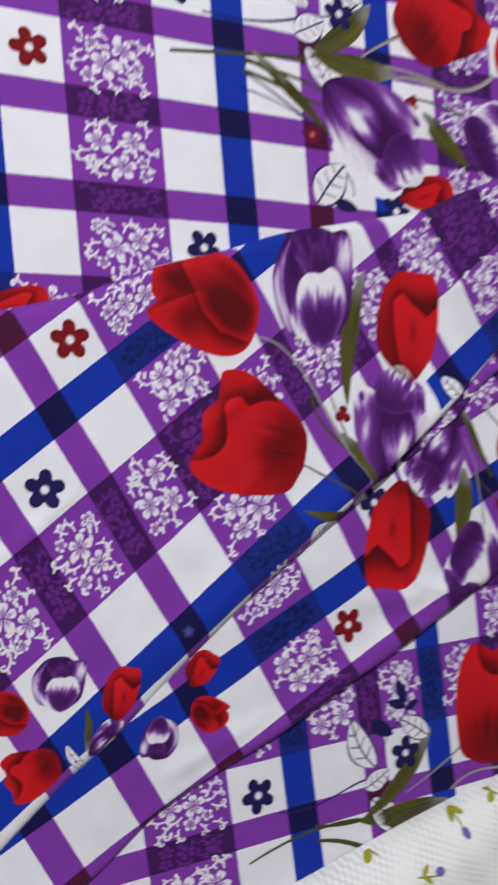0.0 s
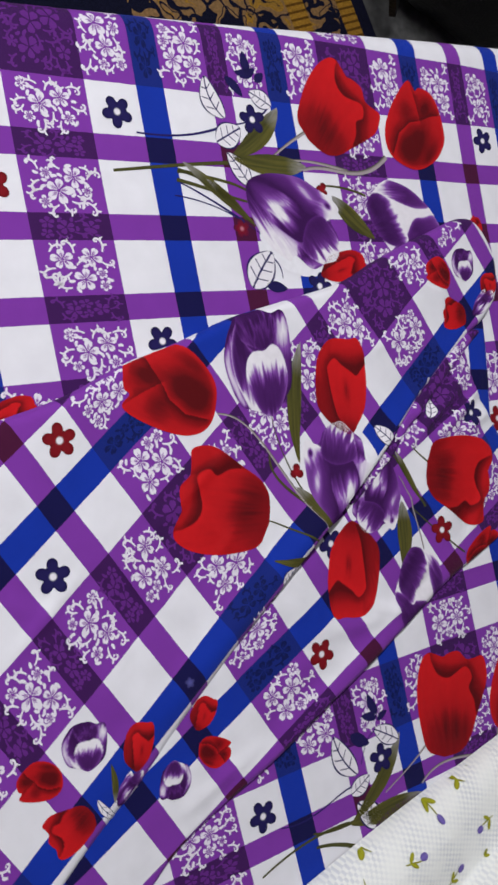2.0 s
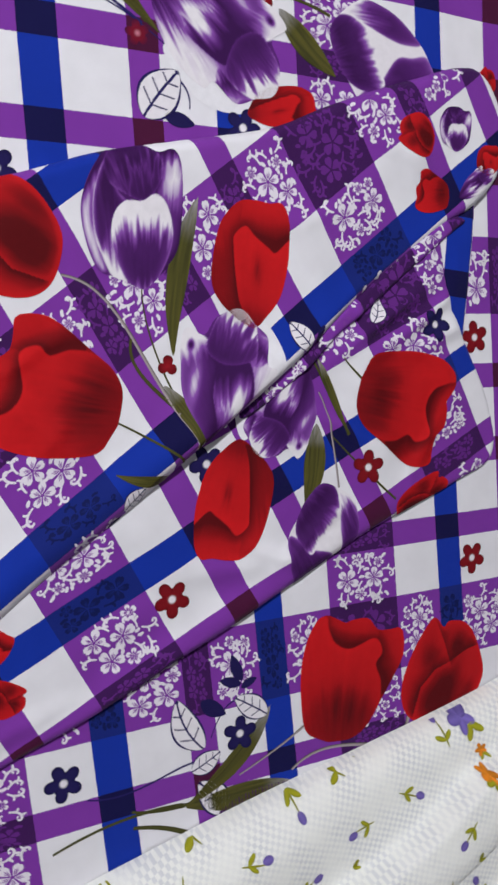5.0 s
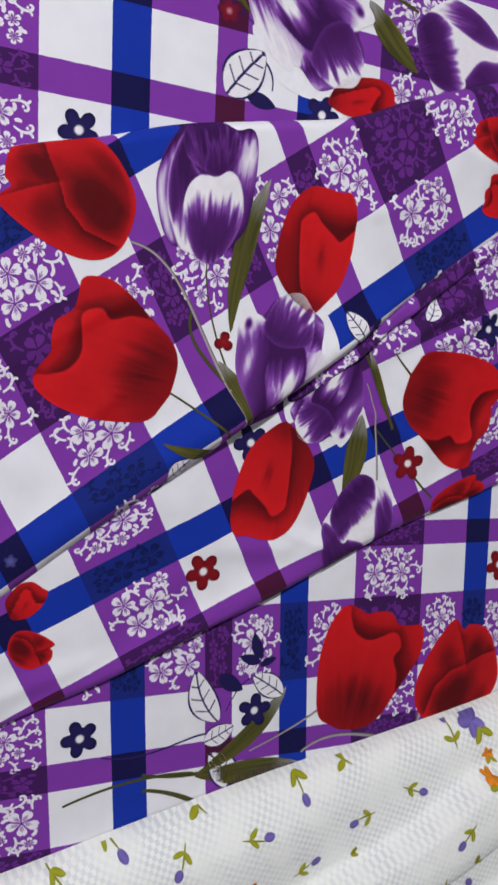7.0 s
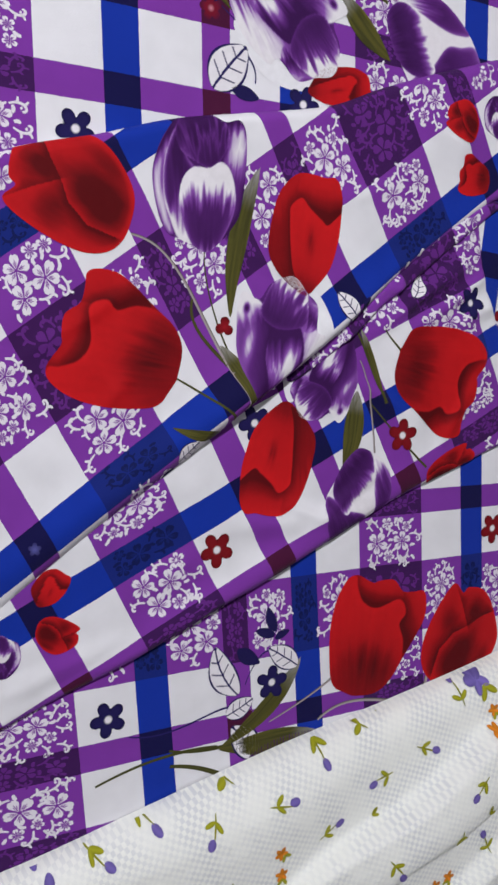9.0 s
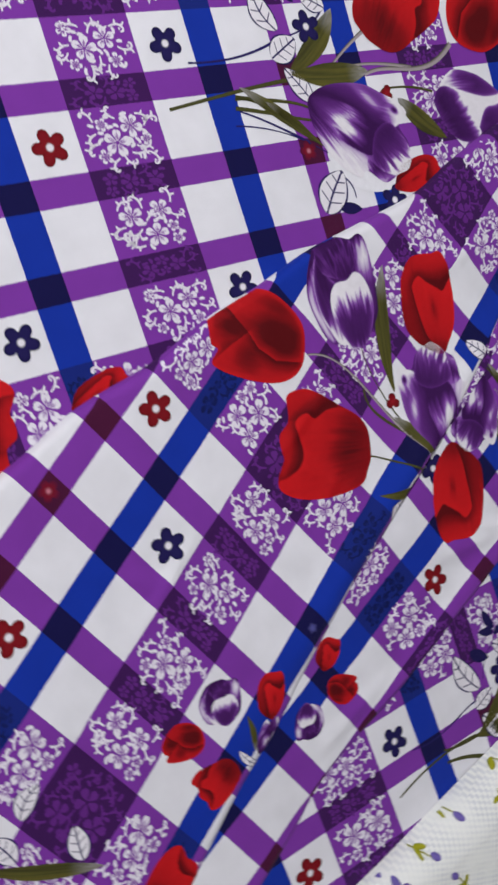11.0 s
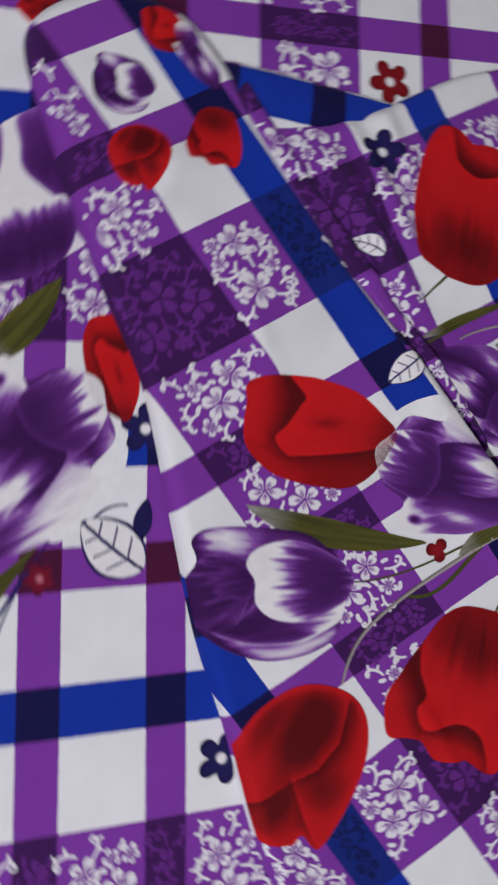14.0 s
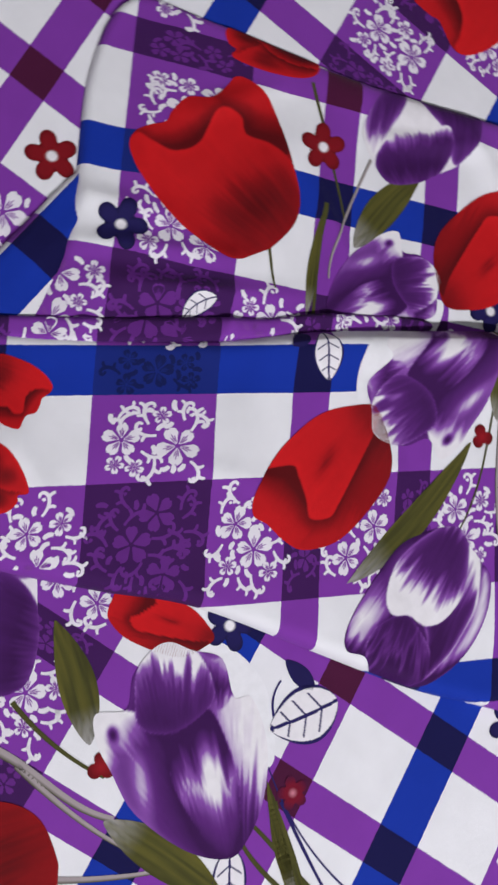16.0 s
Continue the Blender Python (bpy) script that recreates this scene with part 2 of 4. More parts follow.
def grid(x0, x1, y0, y1, nx, ny):
    x, y = np.meshgrid(np.linspace(x0, x1, nx), np.linspace(y0, y1, ny))
    i = np.arange(nx * ny).reshape(ny, nx)
    faces = np.stack([i[:-1, :-1], i[:-1, 1:], i[1:, 1:], i[1:, :-1]], -1).reshape(-1, 4)
    return x.ravel(), y.ravel(), faces


def trimmed(x, y, faces, field):
    """Keeps the part of a grid where field < 1 and draws its rim onto the line field = 1."""
    g = field(x, y)
    faces = faces[(g[faces] < 1).any(1)]
    used = np.unique(faces)
    rim = used[g[used] >= 1]
    px, py, h = x.copy(), y.copy(), 1e-4 * (np.ptp(x) + np.ptp(y))
    for _ in range(5):
        a, b = px[rim], py[rim]
        v = field(a, b)
        gx, gy = (field(a + h, b) - v) / h, (field(a, b + h) - v) / h
        k = (v - 1) / np.maximum(gx * gx + gy * gy, 1e-9)
        lim = np.ptp(x) * 0.03
        px[rim], py[rim] = a - np.clip(k * gx, -lim, lim), b - np.clip(k * gy, -lim, lim)
    order = np.full(len(x), -1)
    order[used] = np.arange(len(used))
    return px[used], py[used], order[faces]


def lifted(layer, x, y, lift):
    """Points on a layer, moved off it along its normal."""
    h = 0.0012
    p = np.stack(layer.place(x, y), 1)
    q, r = np.stack(layer.place(x + h, y), 1), np.stack(layer.place(x, y + h), 1)
    n = np.cross(q - p, r - p)
    n /= np.maximum(np.linalg.norm(n, axis=1, keepdims=True), 1e-12)
    return p + n * lift


def build_cloth(layer, x0, x1, y0, y1, step, label, category):
    x, y, faces = grid(x0, x1, y0, y1, int((x1 - x0) / step) + 1, int((y1 - y0) / step) + 1)
    if layer is not sheet:
        x, y, faces = trimmed(x, y, faces, lambda a, b: 1 - layer.keep(a, b) / 0.05)
    me = as_mesh(layer.name, np.stack(layer.place(x, y), 1), faces, COTTON, np.stack(layer.weave(x, y), 1))
    layer.ob = tagged(new(layer.name, me), label, category)
    return layer.ob


build_cloth(sheet, -0.55, 1.55, -1.14, 0.62, 0.006, "white cotton sheet with purple and blue checks and red tulips", "bed sheet")
build_cloth(flap, -0.12, 0.89, -0.52, 0.21, 0.0026, "folded length of the checked tulip cotton lying creased on the sheet", "folded fabric")
build_cloth(tuck, 0.08, 0.87, -0.44, 0.09, 0.0021, "pleat of the checked tulip cotton tucked under the folded length", "folded fabric")
build_cloth(crumple, 0.58, 0.86, -0.11, 0.09, 0.0018, "crumpled roll of the checked cotton pinched beneath the folded length", "folded fabric")
build_cloth(side_pleat, 0.75, 0.86, -0.08, 0.09, 0.0025, "narrow pleat of the checked cotton pinched beside the folds", "folded fabric")

# ---- printed motifs ----
RED, DEEP, BLOOD = np.array((0.60, 0.008, 0.012)), np.array((0.10, 0.0015, 0.004)), np.array((0.33, 0.004, 0.008))
VIOLET, PALE, PLUM = np.array((0.100, 0.018, 0.180)), np.array((0.80, 0.77, 0.83)), np.array((0.040, 0.005, 0.075))
OLIVE, MOSS, INKY = np.array((0.105, 0.095, 0.018)), np.array((0.045, 0.045, 0.012)), np.array((0.012, 0.008, 0.075))
LILAC, WINE = np.array((0.42, 0.30, 0.52)), np.array((0.20, 0.004, 0.010))
LIGHT_VIOLET = np.array((0.26, 0.085, 0.42))
TONE = np.array((0.122, 0.020, 0.218))


def blend(a, b, f):
    f = np.clip(f, 0, 1)[:, None]
    return a * (1 - f) + b * f


def grain(x, y, seed):
    """Cheap value noise for brush strokes."""
    i, j = np.floor(x).astype(int), np.floor(y).astype(int)
    fx, fy = x - i, y - j

    def h(a, b):
        return np.modf(np.abs(np.sin(a * 127.1 + b * 311.7 + seed * 74.7) * 43758.5453))[0]
    fx, fy = fx * fx * (3 - 2 * fx), fy * fy * (3 - 2 * fy)
    return (h(i, j) * (1 - fx) + h(i + 1, j) * fx) * (1 - fy) + (h(i, j + 1) * (1 - fx) + h(i + 1, j + 1) * fx) * fy


def motif(layer, name, origin, axis, width, field, paint, bounds, n, lift, label=""):
    """One printed figure: a thin skin on its cloth. axis is its length, width its breadth; the field is < 1 within it."""
    o, a = np.array(origin, float), np.array(axis, float)
    b = np.array((a[1], -a[0])) / np.linalg.norm(a) * width
    x, y, faces = grid(*bounds, n, n)

    def whole(p, q):
        g = field(p, q)
        X, Y = o[0] + b[0] * p + a[0] * q, o[1] + b[1] * p + a[1] * q
        return np.maximum(g, 1 + (0.0012 - layer.keep(X, Y)) / 0.02) if layer is not sheet else g
    p, q, faces = trimmed(x, y, faces, whole)
    if len(faces) < 2:
        return None
    X, Y = o[0] + b[0] * p + a[0] * q, o[1] + b[1] * p + a[1] * q
    me = as_mesh(name, lifted(layer, X, Y, lift), faces, INK, dye=paint(p, q))
    ob = new(name, me)
    ob.parent = layer.ob
    return tagged(ob, label)


# Tulips: outline from the stalk (0, 0) to the tip (0, 1), shaded patches, and the shaded side of petal edges.
TULIPS = {
    ("red", 0): ([(0.21, 0.065), (0.36, 0.185), (0.475, 0.40), (0.50, 0.60), (0.44, 0.79), (0.185, 1.0), (-0.02, 1.07), (-0.205, 1.0), (-0.24, 0.92), (-0.40, 0.94), (-0.44, 0.61),
                  (-0.387, 0.27), (-0.25, 0.067), (-0.05, 0.0)],
                 [("blob", 0.10, 0.46, 0.18, 0.20, 0.85), ("blob", 0.06, 0.22, 0.22, 0.16, 0.9), ("blob", 0.02, 0.84, 0.12, 0.14, 0.8), ("blob", -0.22, 0.60, 0.14, 0.14, 0.55), ("blob", 0.38, 0.42, 0.07, 0.2, 0.5)],
                 [([(0.227, 0.93), (0.133, 0.834), (0.026, 0.67), (-0.10, 0.527), (-0.16, 0.31), (-0.10, 0.07)], 0.13, -1, 0.9), ([(0.0, 0.68), (-0.165, 0.81), (-0.36, 0.94)], 0.12, 1, 0.7)]),
}


def petal(outline, root, tip, stops, streak=0.1, rim=(0.0, 0.03), cast=0.0, spots=()):
    """One painted petal: tones from its root to its tip, brushed along that line; rim tints its edge, cast shades what lies below."""
    return curve(outline, 6), np.array(root), np.array(tip), stops, streak, rim, cast, spots


# Tulips painted petal by petal, the hindmost first: the ground tone, the outline, the petals.
PETALS = {}
PETALS[('red', 1)] = (0.3, [(0.40, 1.01), (0.47, 0.86), (0.47, 0.68), (0.44, 0.42), (0.41, 0.20), (0.32, 0.05), (0.15, -0.04), (0.01, -0.07), (-0.15, -0.03), (-0.28, 0.15), (-0.40, 0.39), (-0.46, 0.63), (-0.45, 0.82), (-0.39, 0.90), (-0.30, 0.91), (-0.19, 0.91), (-0.13, 0.96), (0.00, 1.02), (0.13, 0.97), (0.24, 1.01), (0.33, 1.06)], [
    petal([(0.09, 0.92), (0.22, 1.03), (0.33, 1.07), (0.41, 1.03), (0.48, 0.87), (0.50, 0.63), (0.41, 0.47), (0.21, 0.66), (0.20, 0.77)], (0.21, 0.71), (0.40, 1.01), [(0, 0.95), (0.3, 0.7), (0.6, 0.3), (1, 0.12)], 0.10),
    petal([(0.15, 0.95), (0.00, 1.03), (-0.13, 0.97), (-0.20, 0.93), (-0.31, 0.93), (-0.40, 0.91), (-0.36, 0.80), (-0.22, 0.71), (-0.05, 0.70), (0.07, 0.79), (0.15, 0.87)], (-0.08, 0.69), (-0.13, 0.96), [(0, 1.0), (0.35, 0.75), (0.7, 0.3), (1, 0.2)], 0.12),
    petal([(0.14, 0.89), (0.26, 0.81), (0.25, 0.69), (0.36, 0.58), (0.43, 0.41), (0.42, 0.19), (0.34, 0.03), (0.17, -0.06), (0.01, -0.08), (-0.17, -0.03), (-0.31, 0.15), (-0.41, 0.37), (-0.48, 0.62), (-0.47, 0.82), (-0.38, 0.89), (-0.32, 0.81), (-0.20, 0.72), (-0.04, 0.73)], (0.14, -0.05), (-0.25, 0.80), [(0, 0.78), (0.2, 0.62), (0.45, 0.36), (0.7, 0.2), (1, 0.1)], 0.05, (-0.22, 0.03), 0.5, [((0.11, 0.25), 0.26, 0.18, 0.5)]),
])
PETALS[('red', 2)] = (0.3, [(0.08, -0.05), (-0.12, 0.02), (-0.32, 0.14), (-0.41, 0.27), (-0.41, 0.48), (-0.36, 0.70), (-0.27, 0.83), (-0.11, 0.94), (0.07, 0.96), (0.25, 0.95), (0.39, 0.96), (0.48, 0.86), (0.52, 0.65), (0.51, 0.46), (0.43, 0.22), (0.26, 0.05)], [
    petal([(-0.28, 0.68), (-0.13, 0.96), (0.06, 0.98), (0.24, 0.97), (0.42, 0.97), (0.51, 0.86), (0.56, 0.60), (0.28, 0.50), (0.09, 0.57)], (0.23, 0.55), (0.20, 0.96), [(0, 1.1), (0.25, 0.95), (0.5, 0.55), (0.75, 0.25), (1, 0.15)], 0.10),
    petal([(-0.28, 0.83), (-0.09, 0.93), (-0.10, 0.75), (-0.09, 0.57), (-0.04, 0.31), (0.06, 0.03), (-0.12, -0.00), (-0.35, 0.14), (-0.43, 0.27), (-0.44, 0.47), (-0.39, 0.69)], (-0.08, 0.01), (-0.27, 0.83), [(0, 0.95), (0.25, 0.75), (0.6, 0.6), (0.8, 0.4), (1, 0.3)], 0.3, (0.1, 0.05)),
    petal([(-0.16, 0.67), (-0.03, 0.75), (0.09, 0.68), (0.26, 0.60), (0.36, 0.57), (0.54, 0.70), (0.55, 0.65), (0.54, 0.46), (0.46, 0.23), (0.29, 0.04), (0.08, -0.06), (-0.05, 0.09), (-0.12, 0.35), (-0.16, 0.57)], (0.11, -0.04), (0.26, 0.62), [(0, 0.95), (0.2, 0.55), (0.45, 0.25), (1, 0.05)], 0.08, (-0.2, 0.03), 0.55, [((0.14, 0.40), 0.055, 0.12, 0.5)]),
])
PETALS[('purple', 0)] = (0.7, [(0.09, 0.11), (-0.06, 0.14), (-0.22, 0.16), (-0.37, 0.19), (-0.51, 0.34), (-0.59, 0.54), (-0.56, 0.73), (-0.45, 0.90), (-0.30, 0.98), (-0.07, 1.03), (0.10, 1.00), (0.25, 1.04), (0.35, 0.96), (0.41, 0.73), (0.42, 0.44), (0.33, 0.29), (0.21, 0.17)], [
    petal([(-0.44, 0.92), (-0.56, 0.71), (-0.61, 0.54), (-0.53, 0.34), (-0.36, 0.17), (-0.26, 0.19), (-0.38, 0.36), (-0.45, 0.52), (-0.43, 0.72), (-0.38, 0.88)], (-0.33, 0.20), (-0.44, 0.89), [(0, 0.05), (0.35, 0.02), (0.7, 0.2), (1, 0.6)], 0.1, (0.9, 0.035)),
    petal([(-0.40, 0.89), (-0.48, 0.67), (-0.44, 0.42), (-0.33, 0.27), (-0.19, 0.15), (-0.06, 0.15), (-0.19, 0.40), (-0.14, 0.62), (-0.26, 0.71)], (-0.19, 0.15), (-0.41, 0.88), [(0, 0.05), (0.2, 0.45), (0.4, 0.95), (0.8, 1.0), (1, 0.8)], 0.18, (-0.9, 0.022)),
    petal([(0.11, 1.01), (0.25, 1.05), (0.36, 0.97), (0.42, 0.73), (0.44, 0.44), (0.33, 0.28), (0.23, 0.24), (0.24, 0.58), (0.13, 0.72), (0.15, 0.86)], (0.29, 0.28), (0.21, 1.04), [(0, 0.9), (0.45, 0.7), (0.62, 0.25), (0.75, 0.02), (0.88, 0.1), (1, 0.75)], 0.14, (0.7, 0.03)),
    petal([(-0.42, 0.87), (-0.31, 0.99), (-0.07, 1.04), (0.12, 0.98), (0.17, 0.86), (0.10, 0.73), (0.02, 0.67), (-0.15, 0.69), (-0.33, 0.74)], (0.00, 0.67), (-0.17, 1.01), [(0, 1.05), (0.25, 1.0), (0.5, 0.72), (0.75, 1.0), (1, 1.1)], 0.6, (-0.3, 0.012), 0.3),
    petal([(-0.26, 0.56), (-0.16, 0.65), (0.00, 0.67), (0.12, 0.73), (0.25, 0.68), (0.35, 0.51), (0.32, 0.33), (0.22, 0.16), (0.10, 0.09), (-0.06, 0.14), (-0.20, 0.28), (-0.27, 0.41)], (0.12, 0.10), (0.02, 0.70), [(0, 0.7), (0.12, 1.0), (0.5, 0.92), (0.62, 0.55), (0.76, 0.12), (0.9, 0.02), (1, 0.0)], 0.22, (-0.6, 0.03)),
])
PETALS[('purple', 1)] = (0.45, [(0.10, -0.02), (-0.14, 0.09), (-0.38, 0.33), (-0.46, 0.55), (-0.50, 0.68), (-0.47, 0.81), (-0.29, 0.79), (-0.21, 0.92), (-0.08, 1.01), (0.05, 1.03), (0.18, 0.96), (0.35, 0.88), (0.37, 0.69), (0.48, 0.66), (0.51, 0.43), (0.41, 0.19), (0.25, 0.03)], [
    petal([(0.15, 0.68), (0.49, 0.67), (0.55, 0.45), (0.45, 0.21), (0.29, 0.01), (0.11, -0.04), (0.20, 0.25), (0.20, 0.49)], (0.19, -0.01), (0.40, 0.68), [(0, 0.95), (0.2, 0.75), (0.4, 0.45), (0.6, 0.1), (0.8, 0.0), (1, 0.05)], 0.45),
    petal([(-0.49, 0.82), (-0.20, 0.75), (-0.03, 0.61), (-0.00, 0.39), (0.10, -0.04), (-0.14, 0.07), (-0.39, 0.33), (-0.48, 0.56), (-0.52, 0.69)], (0.03, 0.01), (-0.37, 0.77), [(0, 1.0), (0.3, 0.85), (0.55, 0.75), (0.8, 0.65), (0.93, 0.15), (1, 0.02)], 0.12, (-0.35, 0.03), 0.15, [((-0.40, 0.70), 0.03, 0.035, 0.9), ((-0.30, 0.44), 0.05, 0.14, -0.5)]),
    petal([(-0.06, 0.62), (0.18, 0.68), (0.26, 0.49), (0.27, 0.27), (0.19, 0.04), (0.08, -0.02), (-0.03, 0.15), (-0.12, 0.41)], (0.08, -0.01), (0.07, 0.67), [(0, 0.9), (0.3, 0.7), (0.52, 0.3), (0.68, 0.75), (0.85, 1.0), (1, 1.0)], 0.25, (0.25, 0.03), 0.3, [((0.12, 0.40), 0.055, 0.16, -0.7)]),
    petal([(0.16, 0.98), (0.28, 0.90), (0.39, 0.87), (0.34, 0.69), (0.22, 0.68)], (0.24, 0.69), (0.31, 0.90), [(0, 0.3), (0.4, 0.8), (1, 0.2)], 0.35),
    petal([(-0.23, 0.81), (-0.18, 0.94), (-0.07, 1.02), (0.06, 1.03), (0.18, 0.98), (0.26, 0.81), (0.22, 0.69), (-0.00, 0.62), (-0.15, 0.64), (-0.24, 0.70)], (-0.04, 0.62), (0.04, 1.02), [(0, 1.05), (0.3, 0.95), (0.6, 0.75), (0.8, 0.4), (0.92, 0.05), (1, 0.0)], 0.45, (-0.3, 0.02), 0.35),
])

PETALS['purple', 2] = (0.05, [(0.44, 0.20), (0.28, 0.00), (0.07, -0.01), (-0.19, 0.06), (-0.30, 0.16), (-0.40, 0.43), (-0.40, 0.72), (-0.34, 0.94), (-0.19, 1.17), (0.16, 1.19), (0.48, 0.93), (0.57, 0.64), (0.51, 0.41)], [
    petal([(-0.17, 0.05), (-0.31, 0.15), (-0.41, 0.44), (-0.40, 0.80), (-0.25, 0.68), (-0.15, 0.48), (-0.04, 0.15), (0.03, 0.02)], (-0.01, 0.14), (-0.39, 0.71), [(0, 0.3), (0.25, 0.75), (0.6, 0.95), (1, 0.8)], 0.25, (-0.5, 0.03)),
    petal([(-0.35, 0.94), (-0.19, 1.19), (0.16, 1.20), (0.51, 0.94), (0.56, 0.58), (0.24, 0.67), (-0.07, 0.68), (-0.21, 0.80)], (0.43, 0.61), (-0.23, 1.08), [(0, 0.9), (0.5, 1.0), (0.8, 0.85), (1, 0.7)], 0.2, (-0.6, 0.03)),
    petal([(0.08, -0.01), (-0.04, 0.15), (-0.04, 0.44), (0.13, 0.56), (0.24, 0.73), (0.44, 0.61), (0.51, 0.40), (0.45, 0.20), (0.30, 0.00)], (0.44, 0.20), (-0.00, 0.47), [(0, 0.85), (0.25, 1.05), (0.6, 0.95), (0.8, 0.45), (0.92, 0.05), (1, 0.0)], 0.18, (-0.3, 0.03)),
])
HALO = [(0.22, 0.94), (0.32, 0.98), (0.50, 0.84), (0.59, 0.64), (0.53, 0.34), (0.35, 0.34), (0.25, 0.62)]


def petal_tones(petals, base, x, y, seed):
    tone = np.full(len(x), base)
    for poly, root, tip, stops, streak, rim, cast, spots in petals:
        d, ax = inside_distance(poly, x, y), tip - root
        s = ((x - root[0]) * ax[0] + (y - root[1]) * ax[1]) / (ax @ ax)
        o = (-(x - root[0]) * ax[1] + (y - root[1]) * ax[0]) / math.sqrt(ax @ ax) / (0.55 + 0.45 * np.clip(s, 0, 1))
        brush = grain(o * 24, s * 2.5, seed) + 0.7 * grain(o * 55, s * 4.0, seed + 3) - 0.85
        val = np.interp(s + streak * brush, [p for p, _ in stops], [v for _, v in stops]) + 0.10 * brush
        val = val + rim[0] * np.exp(-np.maximum(d, 0) / rim[1])
        for (cx, cy), rx, ry, k in spots:
            val = val + k * np.exp(-((x - cx) / rx) ** 2 - ((y - cy) / ry) ** 2) * (1 + 0.6 * brush)
        cover = np.clip(d / 0.014 + 0.5, 0, 1)
        tone = tone + cast * np.exp(np.minimum(d, 0) / 0.07) * (d < 0)
        tone = tone * (1 - cover) + val * cover
    return tone


def to_line(pts, x, y):
    """Distance to an open line, and on which side of it: + to the right of its way."""
    best, side = np.full(len(x), 9.0), np.zeros(len(x))
    p = np.array(pts, float)
    for a, b in zip(p[:-1], p[1:]):
        ab = b - a
        t = np.clip(((x - a[0]) * ab[0] + (y - a[1]) * ab[1]) / (ab @ ab), 0, 1)
        dx, dy = x - a[0] - t * ab[0], y - a[1] - t * ab[1]
        d = np.hypot(dx, dy)
        s = np.sign(ab[1] * dx - ab[0] * dy)
        side, best = np.where(d < best, s, side), np.minimum(d, best)
    return best, side


def tulip(layer, base, tip, width, colour, variant):
    petals = ()
    if (colour, variant) in PETALS:
        ground, outline, petals = PETALS[colour, variant]
    else:
        outline, spots, lines = TULIPS[colour, variant]
    poly = curve(outline, 6)
    length = math.dist(base, tip)
    seed = round(base[0] * 1000) % 97

    def field(x, y):
        return 1 - inside_distance(poly, x, y) / 0.1

    def paint(x, y):
        soft = 0.6 * (grain(x * 13, y * 5, seed) - 0.5) + 0.5 * (grain(x * 34, y * 9, seed + 2) - 0.5)
        rim = np.clip(inside_distance(poly, x, y) / 0.06, 0, 1)
        if petals:
            tone = petal_tones(petals, ground, x, y, seed)
            tone = tone if colour == "red" else 0.52 + 1.3 * (tone - 0.5)
            if colour == "red":
                tone = tone + 0.06 * soft
                return blend(blend(RED, BLOOD, tone * 1.5), DEEP, (tone - 0.45) * 1.5)
            return blend(blend(blend(PALE, LIGHT_VIOLET, tone * 2.2), VIOLET, (tone - 0.42) * 2.4), PLUM, (tone - 0.85) * 2.6)
        dark = 0.18 + 0.26 * grain(x * 3 + 2, y * 2, seed) + 0.08 * soft
        for _, cx, cy, rx, ry, k in spots:
            dark = dark + k * 1.0 * np.exp(-((x - cx) / rx) ** 2 - ((y - cy) / ry) ** 2) * (1 + 0.25 * soft)
        for pts, wide, way, k in lines:
            d, side = to_line(pts, x, y)
            shaded = np.exp(-d / wide * 1.2) * k * (1 + 0.2 * soft)
            lit = np.exp(-d / (wide * 0.5)) * 0.5
            sgn = -side * np.sign(pts[-1][0] - pts[0][0] or 1) if abs(pts[-1][0] - pts[0][0]) > abs(pts[-1][1] - pts[0][1]) else side * np.sign(pts[-1][1] - pts[0][1])
            dark = np.where(sgn * way > 0, np.maximum(dark, shaded + 0.4 * dark), dark * (1 - lit))
        dark = dark * (0.45 + 0.55 * rim)
        return blend(blend(RED, BLOOD, dark * 1.7), DEEP, (dark - 0.40) * 1.6)
    if (colour, variant) == ("purple", 1) and length > 0.07:
        halo = curve(HALO, 6)
        motif(layer, "white_print", base, np.subtract(tip, base), width, lambda x, y: 1 - inside_distance(halo, x, y) / 0.1,
              lambda x, y: np.tile(np.array(WHITE), (len(x), 1)), (0.1, 0.8, 0.2, 1.1), 30, 0.00025, "unprinted white ground beside the tulip")
    n = 140 if length > 0.07 else 50 if length > 0.03 else 30
    motif(layer, "tulip_print", base, np.subtract(tip, base), width, field, paint, (-0.62, 0.62, -0.06, 1.12), n, 0.0005,
          ("large " if length > 0.06 else "small ") + ("red" if colour == "red" else "purple and white") + " tulip print")


